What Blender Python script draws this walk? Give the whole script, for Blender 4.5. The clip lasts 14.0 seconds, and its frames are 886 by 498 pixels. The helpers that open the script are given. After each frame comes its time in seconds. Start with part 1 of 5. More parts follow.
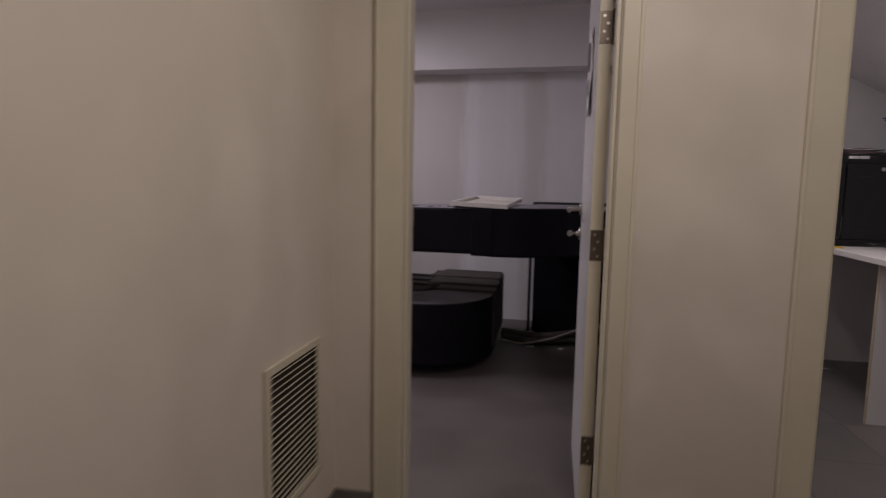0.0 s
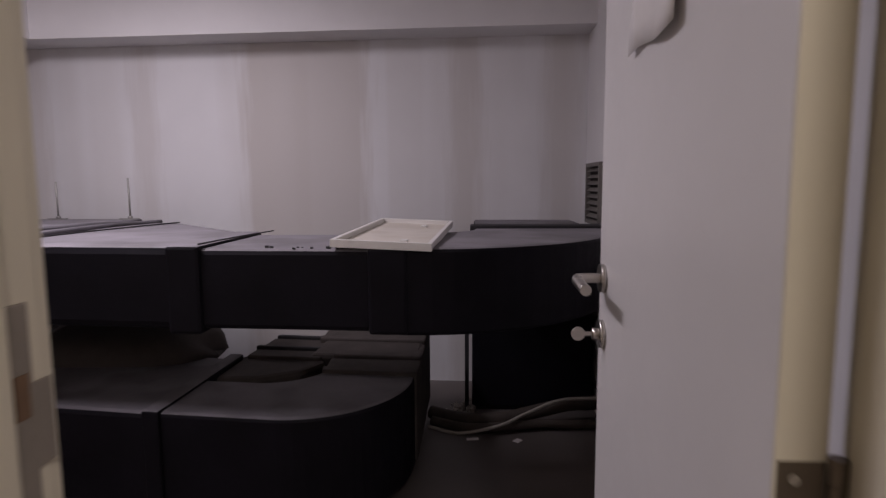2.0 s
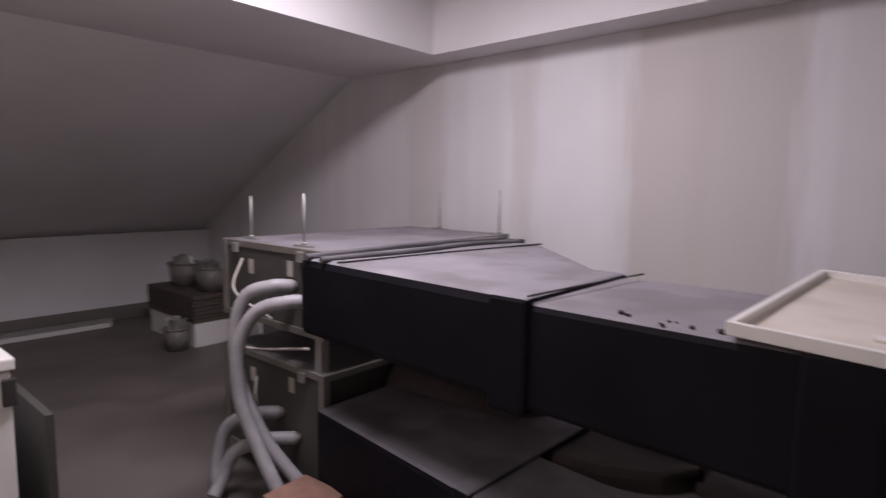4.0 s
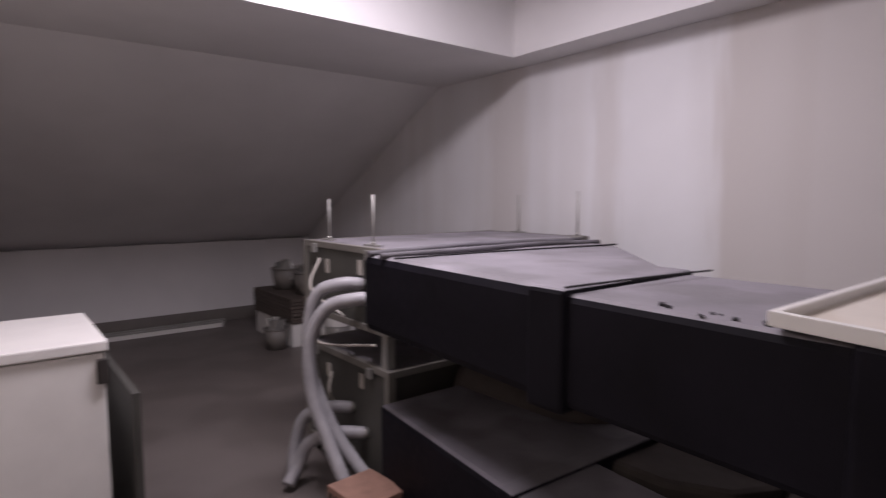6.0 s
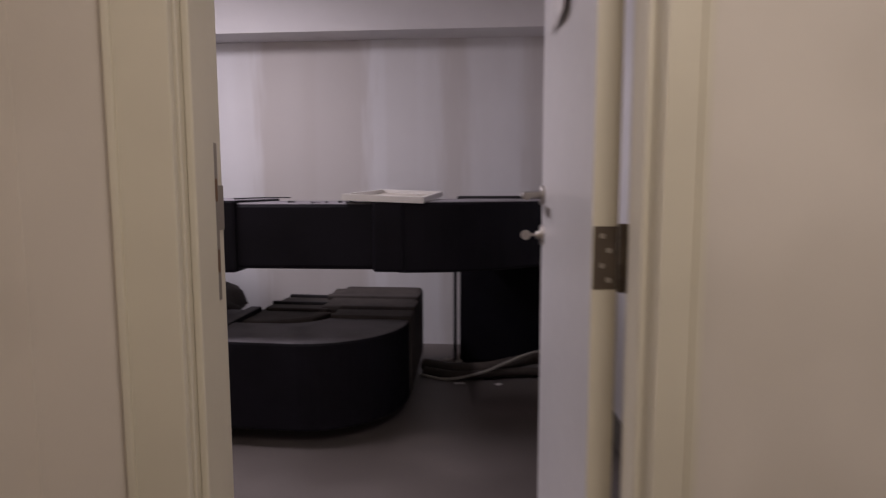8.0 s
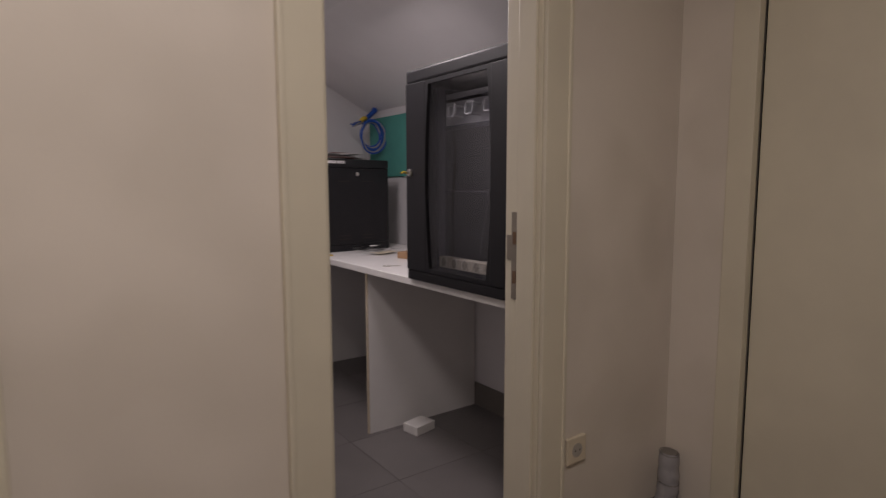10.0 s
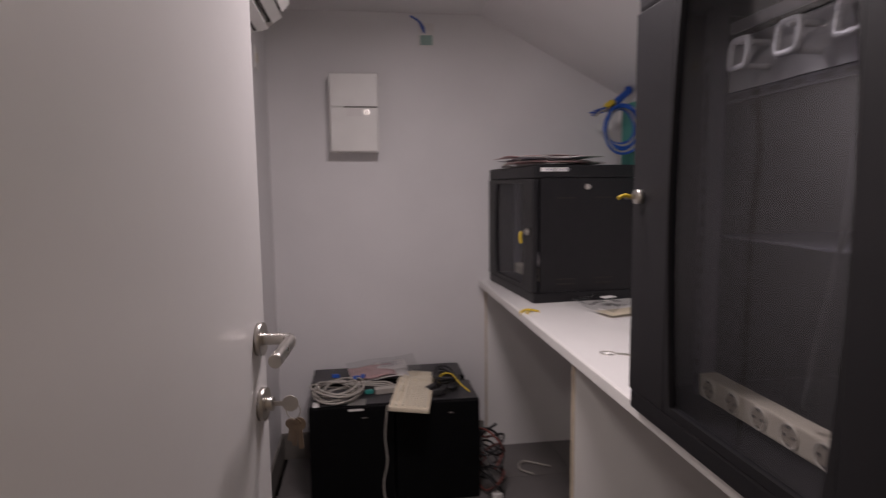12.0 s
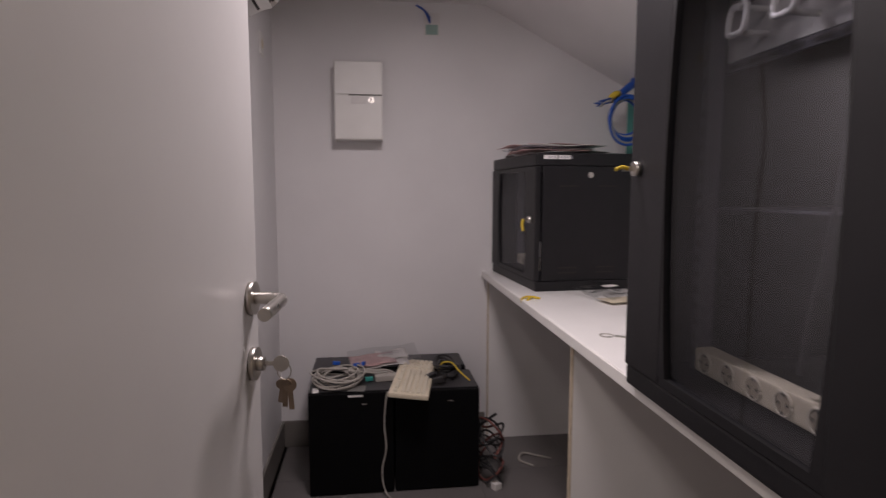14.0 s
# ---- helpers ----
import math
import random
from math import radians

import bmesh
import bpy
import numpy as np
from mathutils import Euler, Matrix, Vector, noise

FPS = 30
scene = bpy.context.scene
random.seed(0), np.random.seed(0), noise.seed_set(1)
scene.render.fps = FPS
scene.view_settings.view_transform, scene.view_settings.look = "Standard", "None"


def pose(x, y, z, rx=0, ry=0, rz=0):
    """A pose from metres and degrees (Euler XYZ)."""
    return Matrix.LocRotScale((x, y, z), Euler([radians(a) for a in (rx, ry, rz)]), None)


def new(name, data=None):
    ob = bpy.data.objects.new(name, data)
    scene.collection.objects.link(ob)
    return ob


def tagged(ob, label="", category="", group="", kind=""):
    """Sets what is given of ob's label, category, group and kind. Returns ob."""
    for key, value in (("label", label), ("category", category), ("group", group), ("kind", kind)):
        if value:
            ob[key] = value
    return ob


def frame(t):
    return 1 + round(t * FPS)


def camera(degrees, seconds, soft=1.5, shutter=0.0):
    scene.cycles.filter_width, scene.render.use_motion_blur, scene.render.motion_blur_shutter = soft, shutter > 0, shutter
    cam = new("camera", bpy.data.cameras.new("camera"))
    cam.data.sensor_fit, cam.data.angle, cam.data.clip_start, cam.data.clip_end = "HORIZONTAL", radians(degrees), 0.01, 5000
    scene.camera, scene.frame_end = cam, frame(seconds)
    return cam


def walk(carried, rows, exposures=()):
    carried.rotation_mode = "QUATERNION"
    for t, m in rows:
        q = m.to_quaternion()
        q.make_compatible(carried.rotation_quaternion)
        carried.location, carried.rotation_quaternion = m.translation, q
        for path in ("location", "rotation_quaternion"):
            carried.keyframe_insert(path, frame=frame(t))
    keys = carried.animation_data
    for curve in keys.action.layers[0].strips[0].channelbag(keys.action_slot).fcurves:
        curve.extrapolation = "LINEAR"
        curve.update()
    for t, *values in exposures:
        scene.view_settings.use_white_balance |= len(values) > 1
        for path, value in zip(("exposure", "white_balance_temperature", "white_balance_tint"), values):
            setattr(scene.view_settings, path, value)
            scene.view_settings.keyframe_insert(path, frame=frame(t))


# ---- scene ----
cam = camera(75.3, 14.0, soft=1.3, shutter=0.5)
PATH = [
    (0.0, (-0.150, 1.070, 1.169, 83.69, -1.03, 10.49)),
    (0.5, (-0.196, 1.531, 1.254, 83.48, -0.24, 4.87)),
    (1.0, (-0.270, 1.919, 1.278, 83.39, -0.17, 2.66)),
    (1.5, (-0.274, 2.265, 1.253, 83.59, -0.20, 2.69)),
    (2.0, (-0.257, 2.532, 1.254, 83.56, 0.32, 2.79)),
    (2.5, (-0.286, 2.745, 1.269, 83.77, 0.59, 5.95)),
    (3.0, (-0.362, 2.894, 1.279, 84.44, -0.06, 17.06)),
    (3.5, (-0.408, 3.075, 1.295, 84.38, -0.71, 29.28)),
    (4.0, (-0.429, 3.211, 1.323, 83.66, -0.86, 40.77)),
    (4.2, (-0.408, 3.337, 1.308, 84.10, -0.49, 47.78)),
    (5.3, (-0.360, 3.380, 1.285, 84.60, -0.20, 62.00)),
    (6.5, (-0.269, 3.199, 1.231, 84.79, 0.18, 34.31)),
    (7.0, (-0.230, 2.911, 1.172, 84.40, -0.11, 16.22)),
    (7.5, (-0.208, 2.523, 1.120, 84.27, 0.23, 9.52)),
    (8.0, (-0.216, 2.068, 1.090, 84.27, 0.11, 2.27)),
    (8.5, (-0.164, 1.683, 1.109, 84.38, -0.45, -8.47)),
    (9.0, (-0.041, 1.487, 1.168, 84.09, -0.16, -18.98)),
    (9.2, (-0.003, 1.530, 1.187, 84.04, 0.05, -22.52)),
    (10.2, (0.200, 1.860, 1.250, 83.70, 0.10, -37.00)),
    (11.3, (0.643, 2.482, 1.313, 83.06, 0.22, -26.13)),
    (11.5, (0.711, 2.552, 1.309, 83.30, 0.31, -23.97)),
    (12.0, (0.881, 2.684, 1.313, 83.84, 0.67, -7.91)),
    (12.5, (0.991, 2.781, 1.309, 84.04, 0.39, -2.63)),
    (13.0, (1.025, 2.826, 1.287, 84.13, 0.25, -1.21)),
    (13.5, (1.000, 2.796, 1.264, 84.21, 0.20, -1.36)),
    (14.0, (0.903, 2.677, 1.248, 84.17, -0.06, -7.09)),
]
EXPOSURE = ((0.0, -0.74), (0.6, -0.6), (1.2, -0.52), (2.0, -0.5), (2.7, -0.35), (3.5, -0.1), (7.1, -0.05), (8.0, -0.25), (9.0, -0.4), (11.4, -0.35), (12.2, 0.02), (14.0, 0.03))
walk(cam, [(t, pose(*p)) for t, p in PATH], EXPOSURE)

# One ceiling lamp in each of the three spaces; no daylight reaches the place.
def lamp(name, x, y, z, sx, sy, watts, colour):
    data = bpy.data.lights.new(name, "AREA")
    data.shape, data.size, data.size_y, data.energy, data.color = "RECTANGLE", sx, sy, watts, colour
    ob = new(name, data)
    ob.location = (x, y, z)
    return ob


lamp("plant_room_lamp", -2.02, 4.30, 2.53, 0.34, 1.15, 50, (1.0, 0.90, 1.03))
lamp("rack_room_lamp", 1.07, 3.98, 2.055, 0.28, 0.28, 14, (1.0, 0.875, 0.91))
lamp("corridor_lamp", 0.2, 1.78, 2.352, 0.35, 0.35, 21, (1.0, 0.875, 0.85))
world = bpy.data.worlds.new("world")
world.use_nodes = True
world.node_tree.nodes["Background"].inputs[0].default_value = (0.0, 0.0, 0.0, 1)
scene.world = world
scene.view_settings.exposure = 0.0


# ---- materials ----
def material(name, colour, rough=0.6, metal=0.0, vary=0.12, scale=6.0, bump=0.1, fine=120.0, stretch=(1, 1, 1), stain=None, stain_amount=0.0, alike=False, spec=0.5):
    m = bpy.data.materials.new(name)
    m.use_nodes = True
    nt = m.node_tree
    n, l = nt.nodes, nt.links
    b = n["Principled BSDF"]
    b.inputs["Roughness"].default_value, b.inputs["Metallic"].default_value = rough, metal
    b.inputs["Specular IOR Level"].default_value = spec
    co = n.new("ShaderNodeTexCoord")
    mp = n.new("ShaderNodeMapping")
    mp.inputs["Scale"].default_value = stretch
    l.new(co.outputs["Object"], mp.inputs["Vector"])
    big = n.new("ShaderNodeTexNoise")
    big.inputs["Scale"].default_value, big.inputs["Detail"].default_value = scale, 5
    l.new(mp.outputs[0], big.inputs["Vector"])
    ramp = n.new("ShaderNodeValToRGB")
    ramp.color_ramp.elements[0].position, ramp.color_ramp.elements[1].position = 0.3, 0.7
    ramp.color_ramp.elements[0].color = (*[c * (1 - vary) for c in colour], 1)
    ramp.color_ramp.elements[1].color = (*[min(1, c * (1 + vary * 0.6)) for c in colour], 1)
    l.new(big.outputs["Fac"], ramp.inputs["Fac"])
    out = ramp.outputs["Color"]
    small = n.new("ShaderNodeTexNoise")
    small.inputs["Scale"].default_value, small.inputs["Detail"].default_value = fine, 3
    l.new(co.outputs["Object"], small.inputs["Vector"])
    if stain:
        mp2 = n.new("ShaderNodeMapping")
        mp2.inputs["Scale"].default_value = stain[1]
        l.new(co.outputs["Object"], mp2.inputs["Vector"])
        st = n.new("ShaderNodeTexNoise")
        st.inputs["Scale"].default_value, st.inputs["Detail"].default_value = stain[2], 1
        l.new(mp2.outputs[0], st.inputs["Vector"])
        r2 = n.new("ShaderNodeValToRGB")
        r2.color_ramp.elements[0].position, r2.color_ramp.elements[1].position = 0.46, 0.6
        r2.color_ramp.elements[0].color, r2.color_ramp.elements[1].color = (0, 0, 0, 1), (stain_amount,) * 3 + (1,)
        l.new(st.outputs["Fac"], r2.inputs["Fac"])
        mix = n.new("ShaderNodeMix")
        mix.data_type = "RGBA"
        l.new(r2.outputs["Color"], mix.inputs[0])
        l.new(out, mix.inputs[6])
        mix.inputs[7].default_value = (*stain[0], 1)
        out = mix.outputs[2]
    if alike:
        info = n.new("ShaderNodeObjectInfo")
        hsv = n.new("ShaderNodeHueSaturation")
        mr = n.new("ShaderNodeMapRange")
        mr.inputs["To Min"].default_value, mr.inputs["To Max"].default_value = 0.9, 1.1
        l.new(info.outputs["Random"], mr.inputs["Value"])
        l.new(mr.outputs[0], hsv.inputs["Value"])
        l.new(out, hsv.inputs["Color"])
        out = hsv.outputs["Color"]
    l.new(out, b.inputs["Base Color"])
    rr = n.new("ShaderNodeMapRange")
    rr.inputs["To Min"].default_value, rr.inputs["To Max"].default_value = max(0.02, rough - 0.1), min(1, rough + 0.1)
    l.new(small.outputs["Fac"], rr.inputs["Value"])
    l.new(rr.outputs[0], b.inputs["Roughness"])
    bp = n.new("ShaderNodeBump")
    bp.inputs["Strength"].default_value, bp.inputs["Distance"].default_value = bump, 0.002
    l.new(small.outputs["Fac"], bp.inputs["Height"])
    l.new(bp.outputs[0], b.inputs["Normal"])
    return m


def clear(name, tint, gloss, rough=0.03):
    """A thin clear sheet: mostly see-through, with a constant share of reflection."""
    m = bpy.data.materials.new(name)
    m.use_nodes = True
    n, l = m.node_tree.nodes, m.node_tree.links
    n.remove(n["Principled BSDF"])
    t, g, mx = n.new("ShaderNodeBsdfTransparent"), n.new("ShaderNodeBsdfGlossy"), n.new("ShaderNodeMixShader")
    t.inputs[0].default_value = (*tint, 1)
    g.inputs["Roughness"].default_value = rough
    mx.inputs[0].default_value = gloss
    l.new(t.outputs[0], mx.inputs[1]), l.new(g.outputs[0], mx.inputs[2]), l.new(mx.outputs[0], n["Material Output"].inputs[0])
    return m


CREAM = material("cream_paint", (0.69, 0.63, 0.55), 0.6, vary=0.07, scale=2.2, bump=0.12, fine=90, stain=((0.50, 0.45, 0.37), (1, 1, 1), 3.0), stain_amount=0.24)
TRIM = material("cream_lacquer", (0.65, 0.60, 0.475), 0.38, vary=0.05, scale=5, bump=0.03)
WHITE = material("white_paint", (0.74, 0.72, 0.72), 0.62, vary=0.06, scale=2, bump=0.12, fine=90)
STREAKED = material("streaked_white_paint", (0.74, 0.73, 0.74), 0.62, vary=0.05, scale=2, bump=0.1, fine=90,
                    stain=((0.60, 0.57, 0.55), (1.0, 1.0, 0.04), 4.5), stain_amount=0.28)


def damp_shade_bands(m, bands):
    """Broad upright damp marks and painted shade with soft wavering edges: (from x, to x, strength)."""
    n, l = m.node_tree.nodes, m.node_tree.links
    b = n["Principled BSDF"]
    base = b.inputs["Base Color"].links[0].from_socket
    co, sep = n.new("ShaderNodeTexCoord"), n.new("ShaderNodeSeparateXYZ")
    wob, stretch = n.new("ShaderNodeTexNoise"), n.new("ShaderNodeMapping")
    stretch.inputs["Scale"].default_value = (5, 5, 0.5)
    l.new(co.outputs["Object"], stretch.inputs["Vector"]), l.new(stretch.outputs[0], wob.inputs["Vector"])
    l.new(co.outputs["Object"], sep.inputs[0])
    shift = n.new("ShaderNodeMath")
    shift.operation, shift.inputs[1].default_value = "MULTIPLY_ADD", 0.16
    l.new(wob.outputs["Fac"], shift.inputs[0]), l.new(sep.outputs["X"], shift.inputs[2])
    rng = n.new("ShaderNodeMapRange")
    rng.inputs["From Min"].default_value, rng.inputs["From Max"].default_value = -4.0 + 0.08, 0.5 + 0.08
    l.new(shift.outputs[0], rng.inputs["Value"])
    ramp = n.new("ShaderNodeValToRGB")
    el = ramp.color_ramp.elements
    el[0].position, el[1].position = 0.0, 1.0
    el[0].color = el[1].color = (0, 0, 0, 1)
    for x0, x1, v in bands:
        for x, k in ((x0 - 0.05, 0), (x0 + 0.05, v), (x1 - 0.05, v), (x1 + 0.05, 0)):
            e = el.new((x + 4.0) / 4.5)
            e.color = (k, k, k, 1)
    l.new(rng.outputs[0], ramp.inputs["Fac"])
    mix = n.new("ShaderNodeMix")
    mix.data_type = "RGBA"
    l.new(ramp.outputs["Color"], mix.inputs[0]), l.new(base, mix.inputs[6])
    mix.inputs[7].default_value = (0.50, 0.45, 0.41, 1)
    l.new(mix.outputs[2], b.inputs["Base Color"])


# The band left of x = -3 paints shade; the others are stains.
damp_shade_bands(STREAKED, ((-3.35, -3.0, 0.35), (-2.42, -2.27, 0.35), (-1.68, -0.90, 0.6), (-0.38, -0.2, 0.4), (0.2, 0.4, 0.35)))
DOOR = material("white_door_lacquer", (0.70, 0.68, 0.67), 0.33, vary=0.04, scale=3, bump=0.03, fine=40)
CONCRETE = material("grey_smooth_floor", (0.140, 0.121, 0.112), 0.5, vary=0.16, scale=1.6, bump=0.08, stain=((0.090, 0.076, 0.068), (1, 1, 1), 2.3), stain_amount=0.5)
TILE = material("grey_floor_tile", (0.15, 0.138, 0.134), 0.42, vary=0.1, scale=4, bump=0.05, alike=True)
GROUT = material("dark_grout", (0.13, 0.12, 0.115), 0.85)
SKIRT = material("dark_grey_skirting", (0.17, 0.155, 0.14), 0.5, vary=0.1)
FOIL = material("black_duct_wrap", (0.0058, 0.005, 0.0082), 0.6, spec=0.14, vary=0.35, scale=5, bump=0.35, fine=35)
# Dusty top-face tone, with light from above put into its paleness.
LITDUST = material("toplit_dusty_wrap", (0.215, 0.200, 0.218), 0.75, vary=0.22, scale=3.5, bump=0.3, fine=45, stain=((0.10, 0.092, 0.09), (1, 1, 1), 5), stain_amount=0.35)
# Darker dusty copy; the upper duct's shade is put into the colour.
SHADEDUST = material("shaded_dusty_wrap", (0.138, 0.128, 0.142), 0.75, vary=0.25, scale=3.5, bump=0.3, fine=45, stain=((0.06, 0.055, 0.056), (1, 1, 1), 4), stain_amount=0.6)
TAPE = material("dark_duct_tape", (0.028, 0.026, 0.028), 0.65, spec=0.3, vary=0.3, scale=14, bump=0.4, fine=40)
BROWN = material("dusty_brown_wrap", (0.062, 0.052, 0.047), 0.75, spec=0.25, vary=0.3, scale=6, bump=0.4, fine=30)
GALV = material("dull_galvanised_steel", (0.34, 0.33, 0.31), 0.5, 0.55, vary=0.2, scale=9, bump=0.06)
ALU = material("aluminium_profile", (0.25, 0.235, 0.21), 0.5, 0.6, vary=0.12, scale=8, bump=0.04)
PANEL = material("grey_green_panel", (0.062, 0.060, 0.053), 0.55, vary=0.18, scale=5)
STEEL = material("brushed_steel", (0.58, 0.55, 0.51), 0.30, 1.0, vary=0.04, scale=30, bump=0.0, fine=20)
BRASS = material("worn_hinge_steel", (0.17, 0.14, 0.11), 0.42, 0.8, vary=0.15, scale=30)
STRIKE = material("dull_strike_steel", (0.30, 0.265, 0.22), 0.5, 0.5, vary=0.1, scale=20)
RAWWOOD = material("raw_brown_wood", (0.16, 0.095, 0.055), 0.85, vary=0.2, scale=30)
KEYMETAL = material("tarnished_key_metal", (0.26, 0.20, 0.15), 0.45, 0.7, vary=0.15, scale=40)
CARDGREEN = material("pale_green_card", (0.30, 0.42, 0.38), 0.7, vary=0.1, scale=20)
HOSE = material("grey_flexible_hose", (0.31, 0.30, 0.31), 0.5, vary=0.12, scale=20)
PLASTIC = material("white_plastic", (0.74, 0.72, 0.69), 0.4, vary=0.04, scale=9, bump=0.02)
PAN = material("stained_enamel_pan", (0.66, 0.61, 0.54), 0.45, vary=0.08, scale=6, bump=0.05, stain=((0.50, 0.43, 0.34), (1, 1, 1), 7), stain_amount=0.35)
IVORY = material("yellowed_plastic", (0.66, 0.58, 0.44), 0.5, vary=0.08, scale=15, bump=0.05)
# Strip plastic darkened to paint the shade in the socket recesses.
WELL = material("shaded_well_plastic", (0.40, 0.34, 0.25), 0.5, vary=0.06, scale=20)
KEYTOP = material("pale_key_plastic", (0.68, 0.62, 0.50), 0.5, vary=0.05, scale=20, bump=0.03)
LAMINATE = material("white_laminate", (0.76, 0.74, 0.72), 0.35, vary=0.03, scale=6, bump=0.02)
CORE = material("chipboard_edge", (0.55, 0.46, 0.34), 0.7, vary=0.2, scale=60, bump=0.2)
RACK = material("black_powder_coat", (0.011, 0.0105, 0.012), 0.45, spec=0.3, vary=0.12, scale=20, bump=0.08, fine=400)
# Inside greyed to imitate the haze reflected on the glass panes.
RACKIN = material("haze_grey_inside", (0.085, 0.082, 0.096), 0.5, vary=0.12, scale=4, bump=0.0, fine=12)
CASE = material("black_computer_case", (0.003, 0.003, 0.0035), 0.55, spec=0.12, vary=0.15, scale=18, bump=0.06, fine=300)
# Top cover is mottled and much lighter than the case sides.
CASETOP = material("paler_case_top", (0.042, 0.040, 0.043), 0.5, vary=0.25, scale=9, bump=0.05)
PAPER = material("printed_paper", (0.72, 0.69, 0.67), 0.8, vary=0.06, scale=12, bump=0.05)
INK = material("grey_ink", (0.33, 0.32, 0.36), 0.8)
PINK = material("pale_red_print", (0.55, 0.36, 0.35), 0.8, vary=0.2, scale=25)
YELLOW = material("yellow_tape", (0.62, 0.44, 0.03), 0.6, vary=0.15, scale=30)
BLUE = material("blue_cable_sheath", (0.015, 0.085, 0.42), 0.4, vary=0.1, scale=20)
GREYCABLE = material("grey_cable_sheath", (0.40, 0.37, 0.33), 0.5, vary=0.1, scale=20)
BLACKCABLE = material("black_cable_sheath", (0.02, 0.019, 0.02), 0.45)
REDCABLE = material("red_brown_cable_sheath", (0.16, 0.05, 0.04), 0.5)
GREEN = material("green_plasterboard", (0.09, 0.34, 0.29), 0.8, vary=0.1, scale=7)
TEAL = material("teal_plug", (0.03, 0.25, 0.22), 0.5)
BRICK = material("red_hollow_brick", (0.27, 0.155, 0.115), 0.85, vary=0.18, scale=18, bump=0.5, fine=60)
# Near-black standing in for the shade inside openings and slots.
HOLE = material("hollow_shade_dark", (0.03, 0.025, 0.022), 0.9)
WOOD = material("stained_dark_boards", (0.085, 0.066, 0.055), 0.7, vary=0.25, scale=8, stretch=(1, 8, 8), bump=0.2)
CARD = material("brown_cardboard", (0.36, 0.22, 0.12), 0.85, vary=0.1, scale=14)
PIPE = material("dirty_pipe_lagging", (0.058, 0.045, 0.037), 0.75, vary=0.35, scale=9, bump=0.4, fine=40)
RUBBLE = material("pale_rubble", (0.45, 0.41, 0.37), 0.9, vary=0.25, scale=20, bump=0.5)
GLASS = clear("smoked_glass", (0.74, 0.75, 0.79), 0.09, 0.03)
BAG = clear("clear_bag_film", (0.86, 0.86, 0.86), 0.16, 0.25)
GLOW = bpy.data.materials.new("lamp_diffuser")
GLOW.use_nodes = True
GLOW.node_tree.nodes["Principled BSDF"].inputs["Emission Color"].default_value = (1, 0.95, 0.92, 1)
GLOW.node_tree.nodes["Principled BSDF"].inputs["Emission Strength"].default_value = 3.0


# ---- building helpers ----
def bm_new():
    return bmesh.new()


def box(bm, x0, y0, z0, x1, y1, z1, bevel=0.0, m=None, index=0):
    r = bmesh.ops.create_cube(bm, size=1)
    t = Matrix.Translation(((x0 + x1) / 2, (y0 + y1) / 2, (z0 + z1) / 2)) @ Matrix.Diagonal((abs(x1 - x0), abs(y1 - y0), abs(z1 - z0), 1))
    bmesh.ops.transform(bm, matrix=(m @ t) if m else t, verts=r["verts"])
    faces = {f for v in r["verts"] for f in v.link_faces}
    for f in faces:
        f.material_index = index
    if bevel:
        edges = list({e for v in r["verts"] for e in v.link_edges})
        for f in bmesh.ops.bevel(bm, geom=edges, offset=bevel, segments=2, affect="EDGES", profile=0.6)["faces"]:
            f.material_index = index
    return bm


def prism(bm, pts, z0, z1, top=0, side=0):
    """An upright block over a plan outline (anticlockwise). z0 and z1 may be functions of x, y."""
    lo = [bm.verts.new((x, y, z0(x, y) if callable(z0) else z0)) for x, y in pts]
    hi = [bm.verts.new((x, y, z1(x, y) if callable(z1) else z1)) for x, y in pts]
    bm.faces.new(hi).material_index = top
    bm.faces.new(lo[::-1]).material_index = side
    for i in range(len(pts)):
        j = (i + 1) % len(pts)
        bm.faces.new((lo[i], lo[j], hi[j], hi[i])).material_index = side
    return bm


def cyl(bm, a, b, r, n=16, r2=None, caps=True, index=0):
    a, b = Vector(a), Vector(b)
    d = b - a
    res = bmesh.ops.create_cone(bm, cap_ends=caps, segments=n, radius1=r, radius2=r if r2 is None else r2, depth=d.length)
    bmesh.ops.transform(bm, matrix=Matrix.Translation((a + b) / 2) @ d.to_track_quat("Z", "Y").to_matrix().to_4x4(), verts=res["verts"])
    for f in {f for v in res["verts"] for f in v.link_faces}:
        f.material_index, f.smooth = index, len(f.verts) == 4
    return bm


def smooth_path(pts, per=8):
    pts = [Vector(p) for p in pts]
    ext = [2 * pts[0] - pts[1], *pts, 2 * pts[-1] - pts[-2]]
    out = []
    for i in range(1, len(ext) - 2):
        p0, p1, p2, p3 = ext[i - 1:i + 3]
        for k in range(per):
            t = k / per
            out.append(0.5 * (2 * p1 + (p2 - p0) * t + (2 * p0 - 5 * p1 + 4 * p2 - p3) * t * t + (3 * p1 - p0 - 3 * p2 + p3) * t ** 3))
    return out + [pts[-1]]


